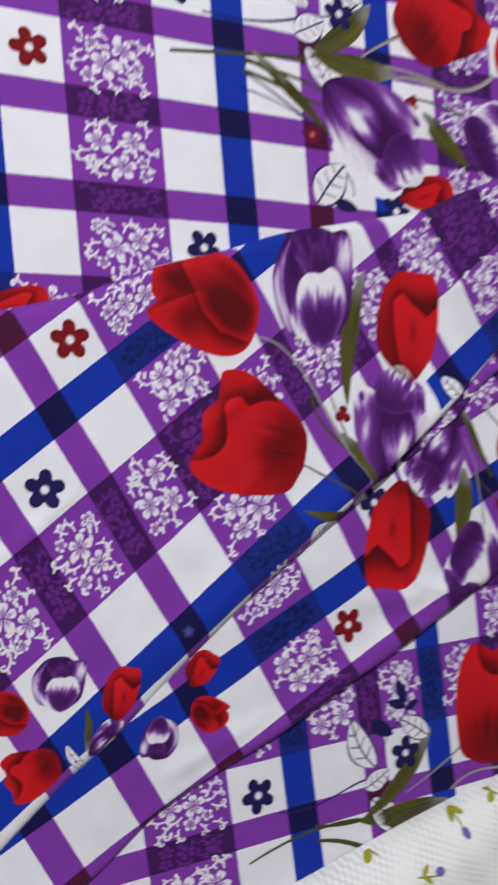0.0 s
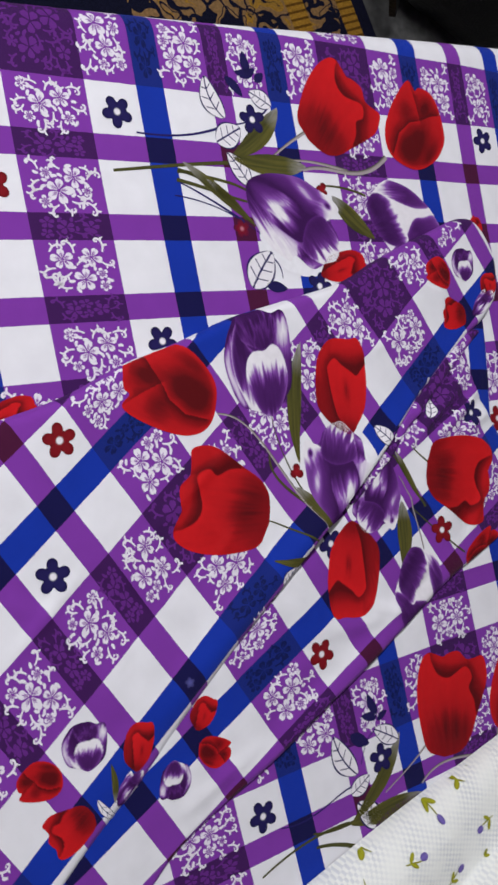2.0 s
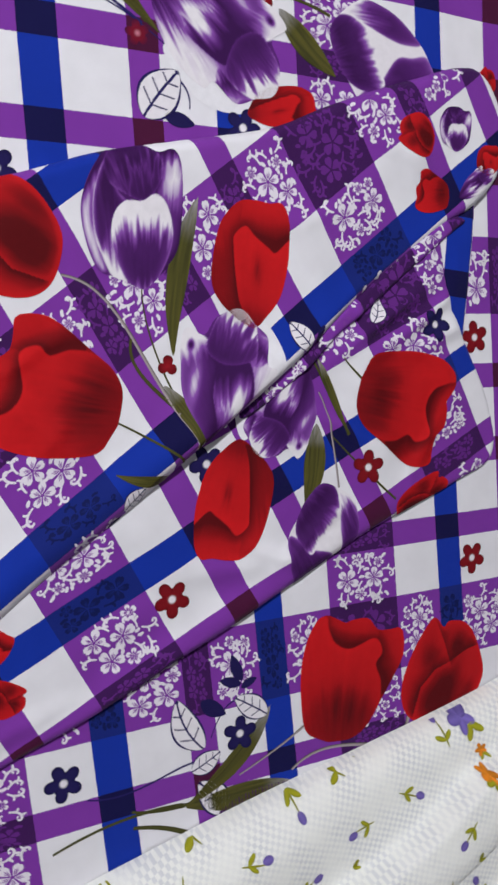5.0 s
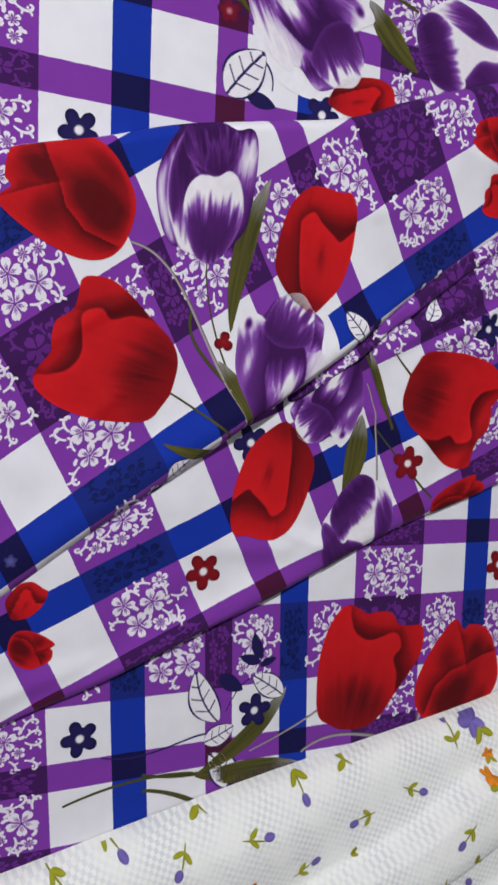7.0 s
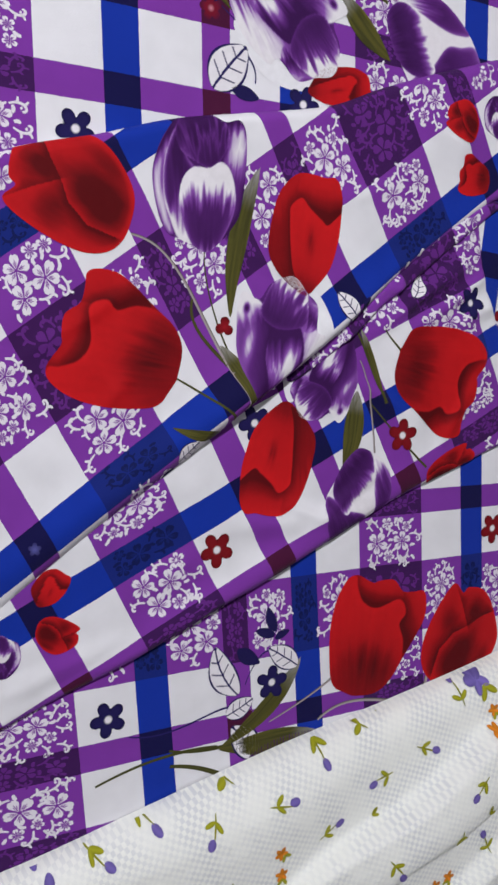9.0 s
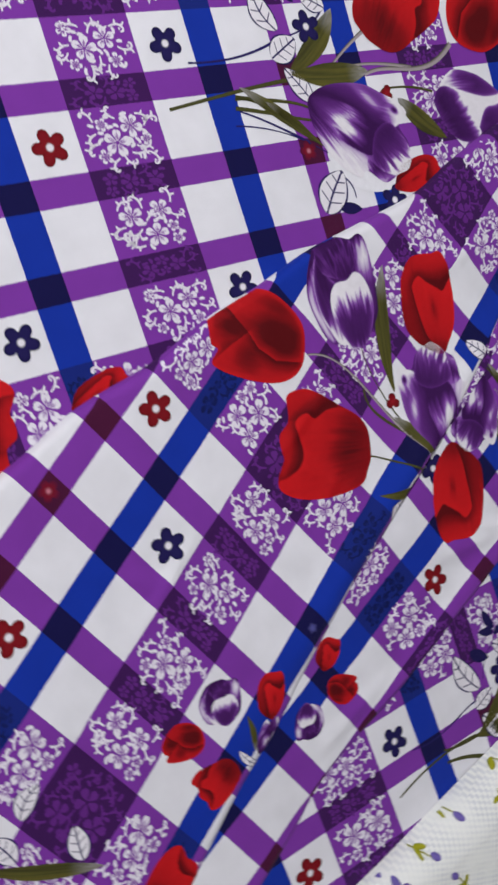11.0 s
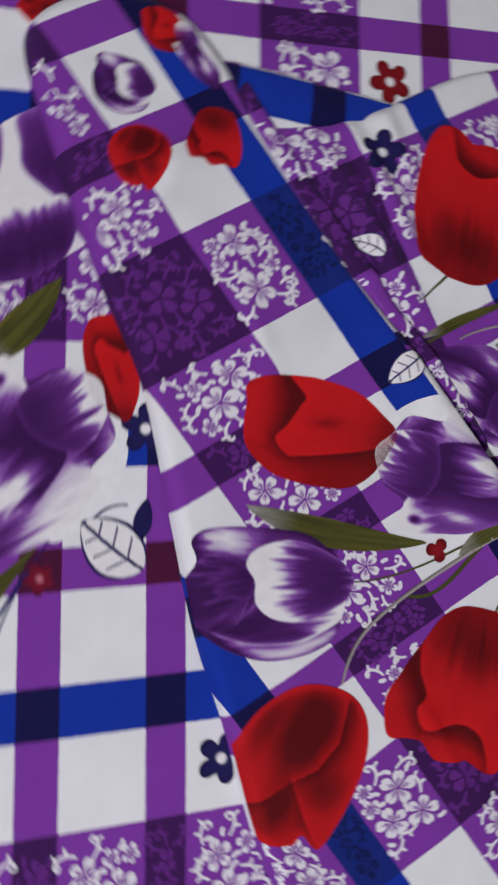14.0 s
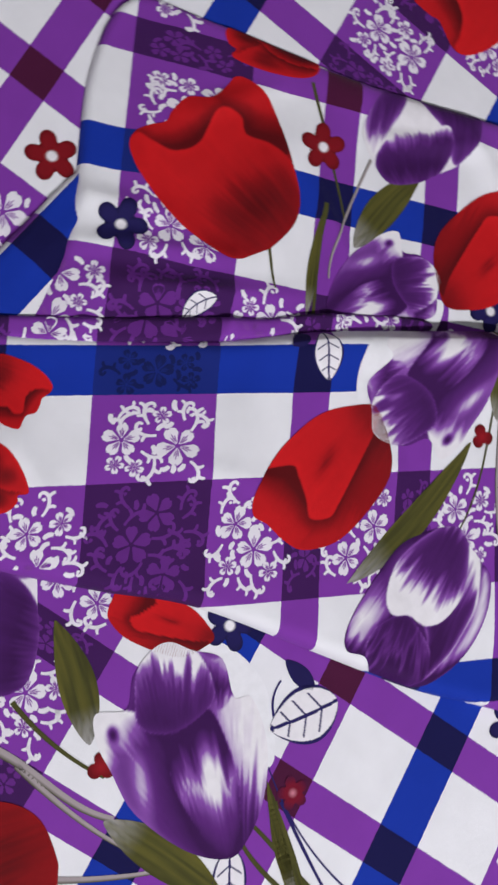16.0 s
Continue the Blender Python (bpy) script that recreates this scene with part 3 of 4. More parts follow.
def leaf(layer, spine, width, kind):
    """A pointed leaf along a short bent spine."""
    p = np.array(spine, float)
    a = p[-1] - p[0]
    l = np.linalg.norm(a)
    if l < 1e-4:
        return
    side = np.array((a[1], -a[0])) / l
    bend = float((p[len(p) // 2] - (p[0] + p[-1]) / 2) @ side) / width
    seed = round(p[0][0] * 1000) % 89

    def off(x, y):
        return x - bend * 4 * y * (1 - y)

    def field(x, y):
        half = 0.5 * np.clip(np.sin(np.pi * np.clip(y, 0, 1) ** (1.15 if kind == "olive" else 0.85)), 0, 1) ** 0.75 + 0.02
        return np.maximum(np.abs(off(x, y)) / half, np.abs(y - 0.5) / 0.5)

    def paint(x, y):
        s = off(x, y)
        half = 0.5 * np.clip(np.sin(np.pi * np.clip(y, 0, 1) ** (1.15 if kind == "olive" else 0.85)), 0, 1) ** 0.75 + 0.02
        g = np.abs(s) / half
        if kind == "navy":
            return np.tile(INKY, (len(x), 1))
        if kind == "purple":
            return blend(VIOLET * 0.8, PLUM, grain(s * 9, y * 2, seed))
        if kind == "outline":
            line = (g > 0.87) | (np.abs(s) < 0.032)
            vein = np.abs(np.modf(np.abs(y * 4.2 - np.abs(s) * 1.5))[0] - 0.5) > 0.44
            line = line | (vein & (g < 0.72) & (y > 0.12))
            return np.where(line[:, None], INKY * 1.3, PALE)
        f = 0.25 + 0.8 * grain(s * 14, y * 3, seed) - 0.3 * s
        c = blend(OLIVE * 1.25, MOSS, f)
        return blend(c, PALE * 0.7, (y - 0.72) * 1.7 * (0.4 + grain(s * 18, y * 20, seed + 3)))
    span = abs(bend) + 0.56
    motif(layer, "leaf_print", p[0], a, width, field, paint, (-span, span, -0.02, 1.02), 72 if kind == "outline" else 34, 0.00036,
          {"olive": "olive green leaf print", "outline": "white leaf print with navy veins", "navy": "navy leaf print", "purple": "dark purple leaf print"}[kind])


def stem(layer, spine, width, kind):
    """A thin printed stalk along a smooth line."""
    p = np.array(spine, float)
    t, k = np.linspace(0, 1, 40), np.linspace(0, 1, len(p))
    deg = min(3, len(p) - 1)
    x, y = np.polyval(np.polyfit(k, p[:, 0], deg), t), np.polyval(np.polyfit(k, p[:, 1], deg), t)
    dx, dy = np.gradient(x), np.gradient(y)
    l = np.maximum(np.hypot(dx, dy), 1e-9)
    X, Y, C = [], [], []
    for s in (-1, 0, 1):
        w = s * width * 0.5 * (0.6 + 0.4 * t)
        X.append(x - dy / l * w), Y.append(y + dx / l * w)
        base = {"stem": MOSS * 1.2, "pale": (np.array((0.36, 0.31, 0.33)) if s < 1 else MOSS), "line": INKY * 1.5}[kind]
        C.append(np.tile(base * (1.25 if s == 0 and kind == "stem" else 1), (40, 1)))
    X, Y, C = np.concatenate(X), np.concatenate(Y), np.concatenate(C)
    good = layer.keep(X, Y) > 0.001
    faces = [(i + 40 * r, i + 1 + 40 * r, i + 41 + 40 * r, i + 40 + 40 * r) for r in (0, 1) for i in range(39)]
    faces = [f for f in faces if good[list(f)].all()]
    if faces:
        ob = new("stem_print", as_mesh("stem_print", lifted(layer, X, Y, 0.0003), faces, INK, dye=C))
        ob.parent = layer.ob
        tagged(ob, {"stem": "olive stem print", "pale": "pale lilac stem print", "line": "thin navy stem print"}[kind])


def flower(layer, place, size, kind):
    """A five-petalled flower with a pale heart."""
    turn = (place[0] * 37) % 1.2
    petals = 5 if kind != "berry" else 3

    def rim(x, y):
        th = np.arctan2(y, x) + turn
        return 0.32 + 0.68 * np.abs(np.cos(th * petals / 2)) ** 0.58

    def paint(x, y):
        r = np.hypot(x, y)
        body = INKY * 1.1 if kind == "blue" else WINE
        c = blend(np.tile(body, (len(x), 1)), body * 0.5, (r / rim(x, y) - 0.75) * 3)
        if kind == "star":
            return blend(blend(np.tile(np.array((0.62, 0.22, 0.30)), (len(x), 1)), np.array((0.17, 0.004, 0.022)), r * 3.2), np.array(MAROON), (r - 0.5) * 2)
        if kind == "speck":
            return blend(np.tile(np.array((0.10, 0.10, 0.35)), (len(x), 1)), INKY, r * 0.9)
        if kind == "berry":
            return blend(np.tile(WINE * 1.5, (len(x), 1)), WINE * 0.5, r)
        return blend(np.tile(PALE, (len(x), 1)), c, (r - 0.17) / 0.06)
    motif(layer, "flower_print", place, (0, size * 0.70), size * 0.70, lambda x, y: np.hypot(x, y) / rim(x, y), paint, (-1.1, 1.1, -1.1, 1.1), 40, 0.00042,
          {"blue": "small navy flower print with white centre", "red": "small maroon flower print with white centre", "berry": "dark red berry print", "star": "tiny pink star print", "speck": "tiny blue star print"}[kind])


# ---- the printed bouquets, flowers and leaves ----
stem(flap, [(0.467, 0.032), (0.491, 0.015), (0.513, -0.006), (0.529, -0.050), (0.555, -0.092)], 0.0029, 'pale')
stem(flap, [(0.497, -0.073), (0.519, -0.087), (0.548, -0.109)], 0.0022, 'stem')
stem(flap, [(0.524, 0.020), (0.528, -0.018), (0.545, -0.067)], 0.0016, 'stem')
stem(flap, [(0.513, -0.014), (0.516, -0.038), (0.534, -0.060), (0.553, -0.083)], 0.0034, 'stem')
stem(tuck, [(0.663, -0.040), (0.674, -0.063), (0.691, -0.104)], 0.0029, 'stem')
stem(tuck, [(0.677, -0.104), (0.704, -0.133), (0.734, -0.163)], 0.0021, 'stem')
stem(tuck, [(0.692, -0.042), (0.707, -0.060)], 0.0020, 'stem')
stem(tuck, [(0.667, -0.067), (0.675, -0.094), (0.680, -0.146)], 0.0019, 'pale')
stem(sheet, [(0.450, 0.288), (0.489, 0.285), (0.520, 0.288), (0.544, 0.294)], 0.0025, 'line')
stem(sheet, [(0.420, 0.255), (0.484, 0.258), (0.546, 0.259), (0.599, 0.255)], 0.0043, 'stem')
stem(sheet, [(0.483, 0.252), (0.511, 0.242), (0.549, 0.206)], 0.0044, 'stem')
stem(sheet, [(0.484, 0.242), (0.509, 0.228), (0.545, 0.204)], 0.0022, 'line')
stem(sheet, [(0.594, 0.265), (0.617, 0.278), (0.641, 0.289)], 0.0037, 'pale')
stem(sheet, [(0.626, 0.250), (0.662, 0.250), (0.699, 0.246), (0.741, 0.262)], 0.0054, 'pale')
stem(sheet, [(0.614, 0.260), (0.645, 0.257), (0.684, 0.248)], 0.0035, 'pale')
stem(sheet, [(0.641, 0.234), (0.673, 0.231), (0.702, 0.222)], 0.0028, 'stem')
stem(sheet, [(0.544, 0.294), (0.581, 0.301), (0.601, 0.316)], 0.0021, 'line')
stem(sheet, [(0.577, 0.147), (0.576, 0.159), (0.568, 0.169)], 0.0017, 'line')
stem(sheet, [(0.453, -0.348), (0.490, -0.352), (0.522, -0.346), (0.544, -0.345)], 0.0018, 'line')
stem(sheet, [(0.424, -0.381), (0.477, -0.372), (0.528, -0.375)], 0.0030, 'stem')
stem(sheet, [(0.486, -0.381), (0.509, -0.388), (0.531, -0.400)], 0.0045, 'stem')
stem(sheet, [(0.486, -0.368), (0.509, -0.374), (0.537, -0.376)], 0.0033, 'stem')
stem(sheet, [(0.577, -0.365), (0.612, -0.352), (0.642, -0.338)], 0.0023, 'pale')
stem(sheet, [(0.624, -0.374), (0.673, -0.367), (0.719, -0.378), (0.743, -0.360)], 0.0038, 'pale')
stem(sheet, [(0.555, -0.328), (0.567, -0.309), (0.579, -0.303)], 0.0013, 'line')
leaf(flap, [(0.543, -0.029), (0.548, -0.001), (0.553, 0.032), (0.572, 0.082)], 0.0158, 'olive')
leaf(flap, [(0.559, -0.102), (0.550, -0.075), (0.534, -0.050)], 0.0111, 'olive')
leaf(flap, [(0.491, -0.109), (0.511, -0.116), (0.536, -0.116)], 0.0081, 'olive')
leaf(flap, [(0.656, -0.033), (0.647, -0.020), (0.640, -0.011)], 0.0175, 'outline')
leaf(flap, [(0.496, -0.136), (0.503, -0.128), (0.511, -0.121)], 0.0148, 'outline')
leaf(flap, [(0.663, -0.027), (0.669, -0.015)], 0.0076, 'navy')
leaf(flap, [(0.484, -0.148), (0.494, -0.140)], 0.0064, 'navy')
leaf(tuck, [(0.648, -0.160), (0.657, -0.131), (0.663, -0.092)], 0.0190, 'olive')
leaf(tuck, [(0.690, -0.099), (0.677, -0.063), (0.668, -0.040)], 0.0065, 'olive')
leaf(tuck, [(0.719, -0.016), (0.726, -0.007), (0.728, 0.004)], 0.0118, 'outline')
leaf(sheet, [(0.704, 0.177), (0.681, 0.196), (0.656, 0.223)], 0.0188, 'olive')
leaf(sheet, [(0.544, 0.264), (0.577, 0.281), (0.609, 0.311)], 0.0195, 'olive')
leaf(sheet, [(0.547, 0.263), (0.585, 0.256), (0.630, 0.253)], 0.0211, 'olive')
leaf(sheet, [(0.552, 0.205), (0.536, 0.223), (0.512, 0.245)], 0.0076, 'olive')
leaf(sheet, [(0.545, 0.301), (0.533, 0.321), (0.532, 0.341)], 0.0218, 'outline')
leaf(sheet, [(0.532, 0.279), (0.548, 0.286), (0.561, 0.292)], 0.0251, 'outline')
leaf(sheet, [(0.560, 0.237), (0.551, 0.254), (0.541, 0.269)], 0.0186, 'outline')
leaf(sheet, [(0.602, 0.313), (0.590, 0.321), (0.579, 0.327)], 0.0185, 'outline')
leaf(sheet, [(0.541, 0.141), (0.556, 0.159), (0.570, 0.173)], 0.0313, 'outline')
leaf(sheet, [(0.555, 0.341), (0.564, 0.332), (0.571, 0.322)], 0.0095, 'navy')
leaf(sheet, [(0.583, 0.344), (0.581, 0.355), (0.581, 0.366)], 0.0096, 'navy')
leaf(sheet, [(0.591, 0.349), (0.579, 0.344), (0.567, 0.346)], 0.0096, 'navy')
leaf(sheet, [(0.589, 0.337), (0.600, 0.345)], 0.0085, 'navy')
leaf(sheet, [(0.557, 0.142), (0.569, 0.139), (0.580, 0.136)], 0.0103, 'navy')
leaf(sheet, [(0.548, -0.335), (0.533, -0.311), (0.529, -0.291)], 0.0236, 'outline')
leaf(sheet, [(0.537, -0.351), (0.549, -0.347), (0.562, -0.341)], 0.0179, 'outline')
leaf(sheet, [(0.563, -0.393), (0.553, -0.375), (0.542, -0.361)], 0.0238, 'outline')
leaf(sheet, [(0.605, -0.321), (0.592, -0.311), (0.578, -0.301)], 0.0196, 'outline')
leaf(sheet, [(0.549, -0.297), (0.557, -0.304), (0.569, -0.312)], 0.0124, 'navy')
leaf(sheet, [(0.585, -0.288), (0.581, -0.278), (0.578, -0.266)], 0.0093, 'navy')
leaf(sheet, [(0.584, -0.291), (0.574, -0.287), (0.566, -0.284)], 0.0083, 'navy')
leaf(sheet, [(0.584, -0.294), (0.591, -0.291), (0.598, -0.289)], 0.0067, 'navy')
leaf(sheet, [(0.530, -0.377), (0.566, -0.359), (0.608, -0.316)], 0.0152, 'olive')
leaf(sheet, [(0.530, -0.378), (0.567, -0.382), (0.624, -0.384)], 0.0202, 'olive')
leaf(sheet, [(0.557, -0.392), (0.588, -0.389), (0.624, -0.384)], 0.0148, 'purple')
leaf(flap, [(0.112, -0.206), (0.119, -0.196), (0.133, -0.189)], 0.0168, 'outline')
leaf(flap, [(0.143, -0.259), (0.144, -0.245), (0.146, -0.232)], 0.0176, 'outline')
leaf(flap, [(0.099, -0.232), (0.095, -0.220), (0.088, -0.207)], 0.0171, 'outline')
leaf(flap, [(0.073, -0.222), (0.107, -0.246), (0.155, -0.271)], 0.0110, 'olive')
leaf(flap, [(0.303, -0.226), (0.303, -0.241), (0.300, -0.257)], 0.0057, 'olive')
leaf(flap, [(0.286, -0.249), (0.292, -0.262), (0.302, -0.271)], 0.0071, 'outline')
leaf(sheet, [(0.558, 0.198), (0.543, 0.216), (0.522, 0.234), (0.491, 0.261)], 0.0105, 'olive')
stem(sheet, [(0.556, 0.232), (0.535, 0.241), (0.511, 0.247), (0.484, 0.254)], 0.0037, 'stem')
stem(sheet, [(0.553, 0.222), (0.534, 0.228), (0.511, 0.236), (0.481, 0.245)], 0.0036, 'stem')
stem(sheet, [(0.561, 0.191), (0.534, 0.210), (0.506, 0.223), (0.476, 0.231)], 0.0013, 'line')
tulip(flap, (0.515, 0.009), (0.537, 0.115), 0.073, 'purple', 0)
tulip(flap, (0.464, 0.032), (0.392, 0.082), 0.083, 'red', 0)
tulip(flap, (0.487, -0.079), (0.417, -0.025), 0.099, 'red', 1)
tulip(flap, (0.603, -0.008), (0.615, 0.085), 0.068, 'red', 2)
tulip(flap, (0.565, -0.101), (0.597, -0.002), 0.079, 'purple', 1)
tulip(tuck, (0.660, -0.049), (0.610, -0.109), 0.066, 'purple', 1)
tulip(tuck, (0.599, -0.102), (0.579, -0.192), 0.067, 'red', 2)
tulip(tuck, (0.716, -0.055), (0.788, -0.107), 0.099, 'red', 1)
tulip(tuck, (0.680, -0.146), (0.657, -0.220), 0.066, 'purple', 2)
tulip(tuck, (0.735, -0.175), (0.788, -0.158), 0.035, 'red', 0)
tulip(sheet, (0.641, 0.291), (0.723, 0.334), 0.097, 'red', 1)
tulip(sheet, (0.756, 0.257), (0.822, 0.325), 0.086, 'red', 0)
tulip(sheet, (0.567, 0.247), (0.646, 0.164), 0.089, 'purple', 1)
tulip(sheet, (0.715, 0.228), (0.781, 0.172), 0.079, 'purple', 2)
tulip(sheet, (0.626, 0.148), (0.685, 0.160), 0.032, 'red', 2)
tulip(sheet, (0.654, -0.350), (0.706, -0.265), 0.105, 'red', 1)
tulip(sheet, (0.753, -0.369), (0.808, -0.295), 0.093, 'red', 0)
tulip(sheet, (0.137, 0.105), (0.209, 0.052), 0.080, 'red', 1)
tulip(sheet, (0.259, 0.058), (0.309, 0.073), 0.022, 'red', 2)
tulip(flap, (0.279, -0.228), (0.295, -0.190), 0.037, 'purple', 0)
tulip(flap, (0.322, -0.238), (0.334, -0.201), 0.028, 'red', 2)
tulip(flap, (0.263, -0.226), (0.230, -0.213), 0.032, 'red', 0)
tulip(flap, (0.279, -0.263), (0.243, -0.265), 0.039, 'red', 1)
tulip(flap, (0.301, -0.258), (0.328, -0.242), 0.019, 'purple', 1)
tulip(tuck, (0.386, -0.228), (0.404, -0.205), 0.026, 'red', 2)
tulip(tuck, (0.385, -0.244), (0.412, -0.262), 0.028, 'red', 0)
tulip(tuck, (0.364, -0.244), (0.349, -0.275), 0.029, 'purple', 0)
tulip(flap, (0.174, -0.317), (0.221, -0.315), 0.056, 'red', 1)
tulip(flap, (0.786, 0.121), (0.757, 0.141), 0.036, 'red', 0)
tulip(flap, (0.800, 0.080), (0.769, 0.091), 0.036, 'red', 1)
tulip(flap, (0.807, 0.117), (0.818, 0.154), 0.033, 'purple', 0)
tulip(flap, (0.844, 0.102), (0.844, 0.127), 0.028, 'red', 2)
tulip(flap, (0.813, 0.085), (0.849, 0.105), 0.019, 'purple', 1)
tulip(sheet, (0.848, 0.173), (0.864, 0.189), 0.022, 'red', 0)
flower(sheet, (0.435, 0.306), 0.021, 'blue')
flower(sheet, (0.577, 0.300), 0.021, 'blue')
flower(sheet, (0.894, 0.278), 0.021, 'blue')
flower(sheet, (0.433, 0.103), 0.021, 'blue')
flower(sheet, (0.889, 0.085), 0.021, 'blue')
flower(sheet, (0.619, 0.135), 0.021, 'blue')
flower(sheet, (0.437, -0.330), 0.021, 'blue')
flower(sheet, (0.580, -0.331), 0.021, 'blue')
flower(sheet, (0.821, -0.231), 0.021, 'red')
flower(sheet, (0.238, 0.115), 0.021, 'blue')
flower(sheet, (0.311, 0.246), 0.021, 'red')
flower(sheet, (0.315, -0.389), 0.021, 'red')
flower(sheet, (0.833, -0.035), 0.021, 'red')
flower(flap, (0.317, 0.035), 0.021, 'red')
flower(flap, (0.289, -0.069), 0.021, 'blue')
flower(flap, (0.151, -0.080), 0.021, 'red')
flower(tuck, (0.529, -0.209), 0.021, 'red')
flower(tuck, (0.709, -0.133), 0.021, 'red')
flower(tuck, (0.783, -0.021), 0.021, 'blue')
flower(tuck, (0.566, -0.112), 0.021, 'blue')
flower(sheet, (0.541, 0.197), 0.0135, 'star')
flower(flap, (0.215, 0.007), 0.0135, 'star')
flower(flap, (0.384, -0.186), 0.007, 'speck')
flower(tuck, (0.351, -0.330), 0.014, 'star')
flower(flap, (0.538, -0.036), 0.011, 'berry')
flower(sheet, (0.645, 0.230), 0.011, 'berry')

# ---- lace print in the purple bands ----
def lace_figure(seed, w, h):
    """Flowers, buds, leaves and curling tendrils that fill a w by h patch: corners, faces and which of them are veins."""
    r = np.random.RandomState(seed)
    V, F, K = [], [], []

    def shape(points, k):
        n0 = len(V)
        V.extend(points), K.extend([k] * len(points))
        F.append(tuple(range(n0, n0 + len(points))))

    def drop(cx, cy, l, b, a, k=0):
        """A teardrop that swells towards its end."""
        c, s = math.cos(a), math.sin(a)
        pts = []
        for t in range(9):
            th = t * 2 * math.pi / 9
            p, q = l * 0.5 * (1 - math.cos(th)), b * math.sin(th) * (0.45 + 0.55 * (1 - math.cos(th)) / 2)
            pts.append((cx + p * c - q * s, cy + p * s + q * c))
        shape(pts, k)

    def ribbon(line, wide, k=0):
        n0, m = len(V), len(line)
        for i, (x, y) in enumerate(line):
            (x0, y0), (x1, y1) = line[max(i - 1, 0)], line[min(i + 1, m - 1)]
            l = max(math.hypot(x1 - x0, y1 - y0), 1e-9)
            t = wide * (0.45 + 0.55 * math.sin(math.pi * (0.15 + 0.7 * i / (m - 1))))
            for e in (-0.5, 0.5):
                V.append((x - e * t * (y1 - y0) / l, y + e * t * (x1 - x0) / l)), K.append(k)
        for i in range(m - 1):
            F.append((n0 + 2 * i, n0 + 2 * i + 1, n0 + 2 * i + 3, n0 + 2 * i + 2))

    def leaflet(x, y, a, l, wide, way):
        """A bent leaf."""
        line = []
        for i in range(6):
            line.append((x, y))
            x, y, a = x + l / 5 * math.cos(a), y + l / 5 * math.sin(a), a + way * 0.28
        ribbon(line, wide)

    def tendril(x, y, a, size, way):
        """A stalk that curls up at its end, with bent leaves on its outer side."""
        line = []
        for i in range(17):
            t = i / 16
            line.append((x, y))
            a += way * (0.10 + 0.62 * t * t)
            x, y = x + size * 0.15 * (1 - 0.66 * t) * math.cos(a), y + size * 0.15 * (1 - 0.66 * t) * math.sin(a)
            if i in (2, 6):
                leaflet(x, y, a - way * 0.5, size * 0.42, size * 0.17, -way)
        ribbon(line, 0.0022)
        drop(x - size * 0.08, y, size * 0.22, size * 0.12, a)

    def bloom(x, y, size, a0):
        for k in range(5):
            a = a0 + k * 2 * math.pi / 5 + r.uniform(-0.06, 0.06)
            l = size * r.uniform(0.92, 1.08)
            shape([(x + l * q * math.cos(a + p), y + l * q * math.sin(a + p)) for q, p in
                   ((0.14, -0.3), (0.42, -0.46), (0.72, -0.50), (0.93, -0.34), (1.03, -0.10), (0.95, 0.02), (1.04, 0.14), (0.92, 0.34), (0.72, 0.48), (0.42, 0.44), (0.14, 0.3))], 0)
            for p, q in ((-0.2, 0.55), (0.0, 0.72), (0.2, 0.55)):
                drop(x + size * 0.16 * math.cos(a + p), y + size * 0.16 * math.sin(a + p), size * q * 0.8, 0.00032 + size * 0.012, a + p * 0.9, 1)
    big = []
    for _ in range(500):
        x, y, size = r.uniform(-0.36, 0.36) * w, r.uniform(-0.36, 0.36) * h, min(r.uniform(0.0100, 0.0132), h * 0.42)
        if len(big) < 3 and abs(x) + size < w * 0.54 and abs(y) + size < h * 0.54 and all(math.hypot(x - a, y - b) > (size + c) * 0.94 for a, b, c in big):
            big.append((x, y, size))
    for _ in range(500):
        x, y, size = r.uniform(-0.42, 0.42) * w, r.uniform(-0.42, 0.42) * h, r.uniform(0.0052, 0.0072)
        if len(big) < 5 and all(math.hypot(x - a, y - b) > (size + c) * 0.96 for a, b, c in big):
            big.append((x, y, size))
    taken = list(big)
    for i in range(1400):
        x, y, size = r.uniform(-0.46, 0.46) * w, r.uniform(-0.46, 0.46) * h, 0.0046 if i < 700 else 0.0025
        if all(math.hypot(x - a, y - b) > size * 0.7 + c * 0.95 for a, b, c in taken):
            taken.append((x, y, size))
            a = math.atan2(y, x * h / w) + r.uniform(-1.2, 1.2)
            if size > 0.003:
                tendril(x - 0.003 * math.cos(a), y - 0.003 * math.sin(a), a, r.uniform(0.0100, 0.0130), r.choice((-1, 1)))
            else:
                leaflet(x - 0.002 * math.cos(a), y - 0.002 * math.sin(a), a, r.uniform(0.0050, 0.0070), 0.0030, r.choice((-1, 1)))
    for x, y, size in big:
        bloom(x, y, size, r.uniform(0, 6.28))
    V = np.array(V)
    V *= np.minimum(1.0, np.array((w, h)) * 0.565 / np.percentile(np.abs(V), 98.5, axis=0))
    return V, F, np.array(K)


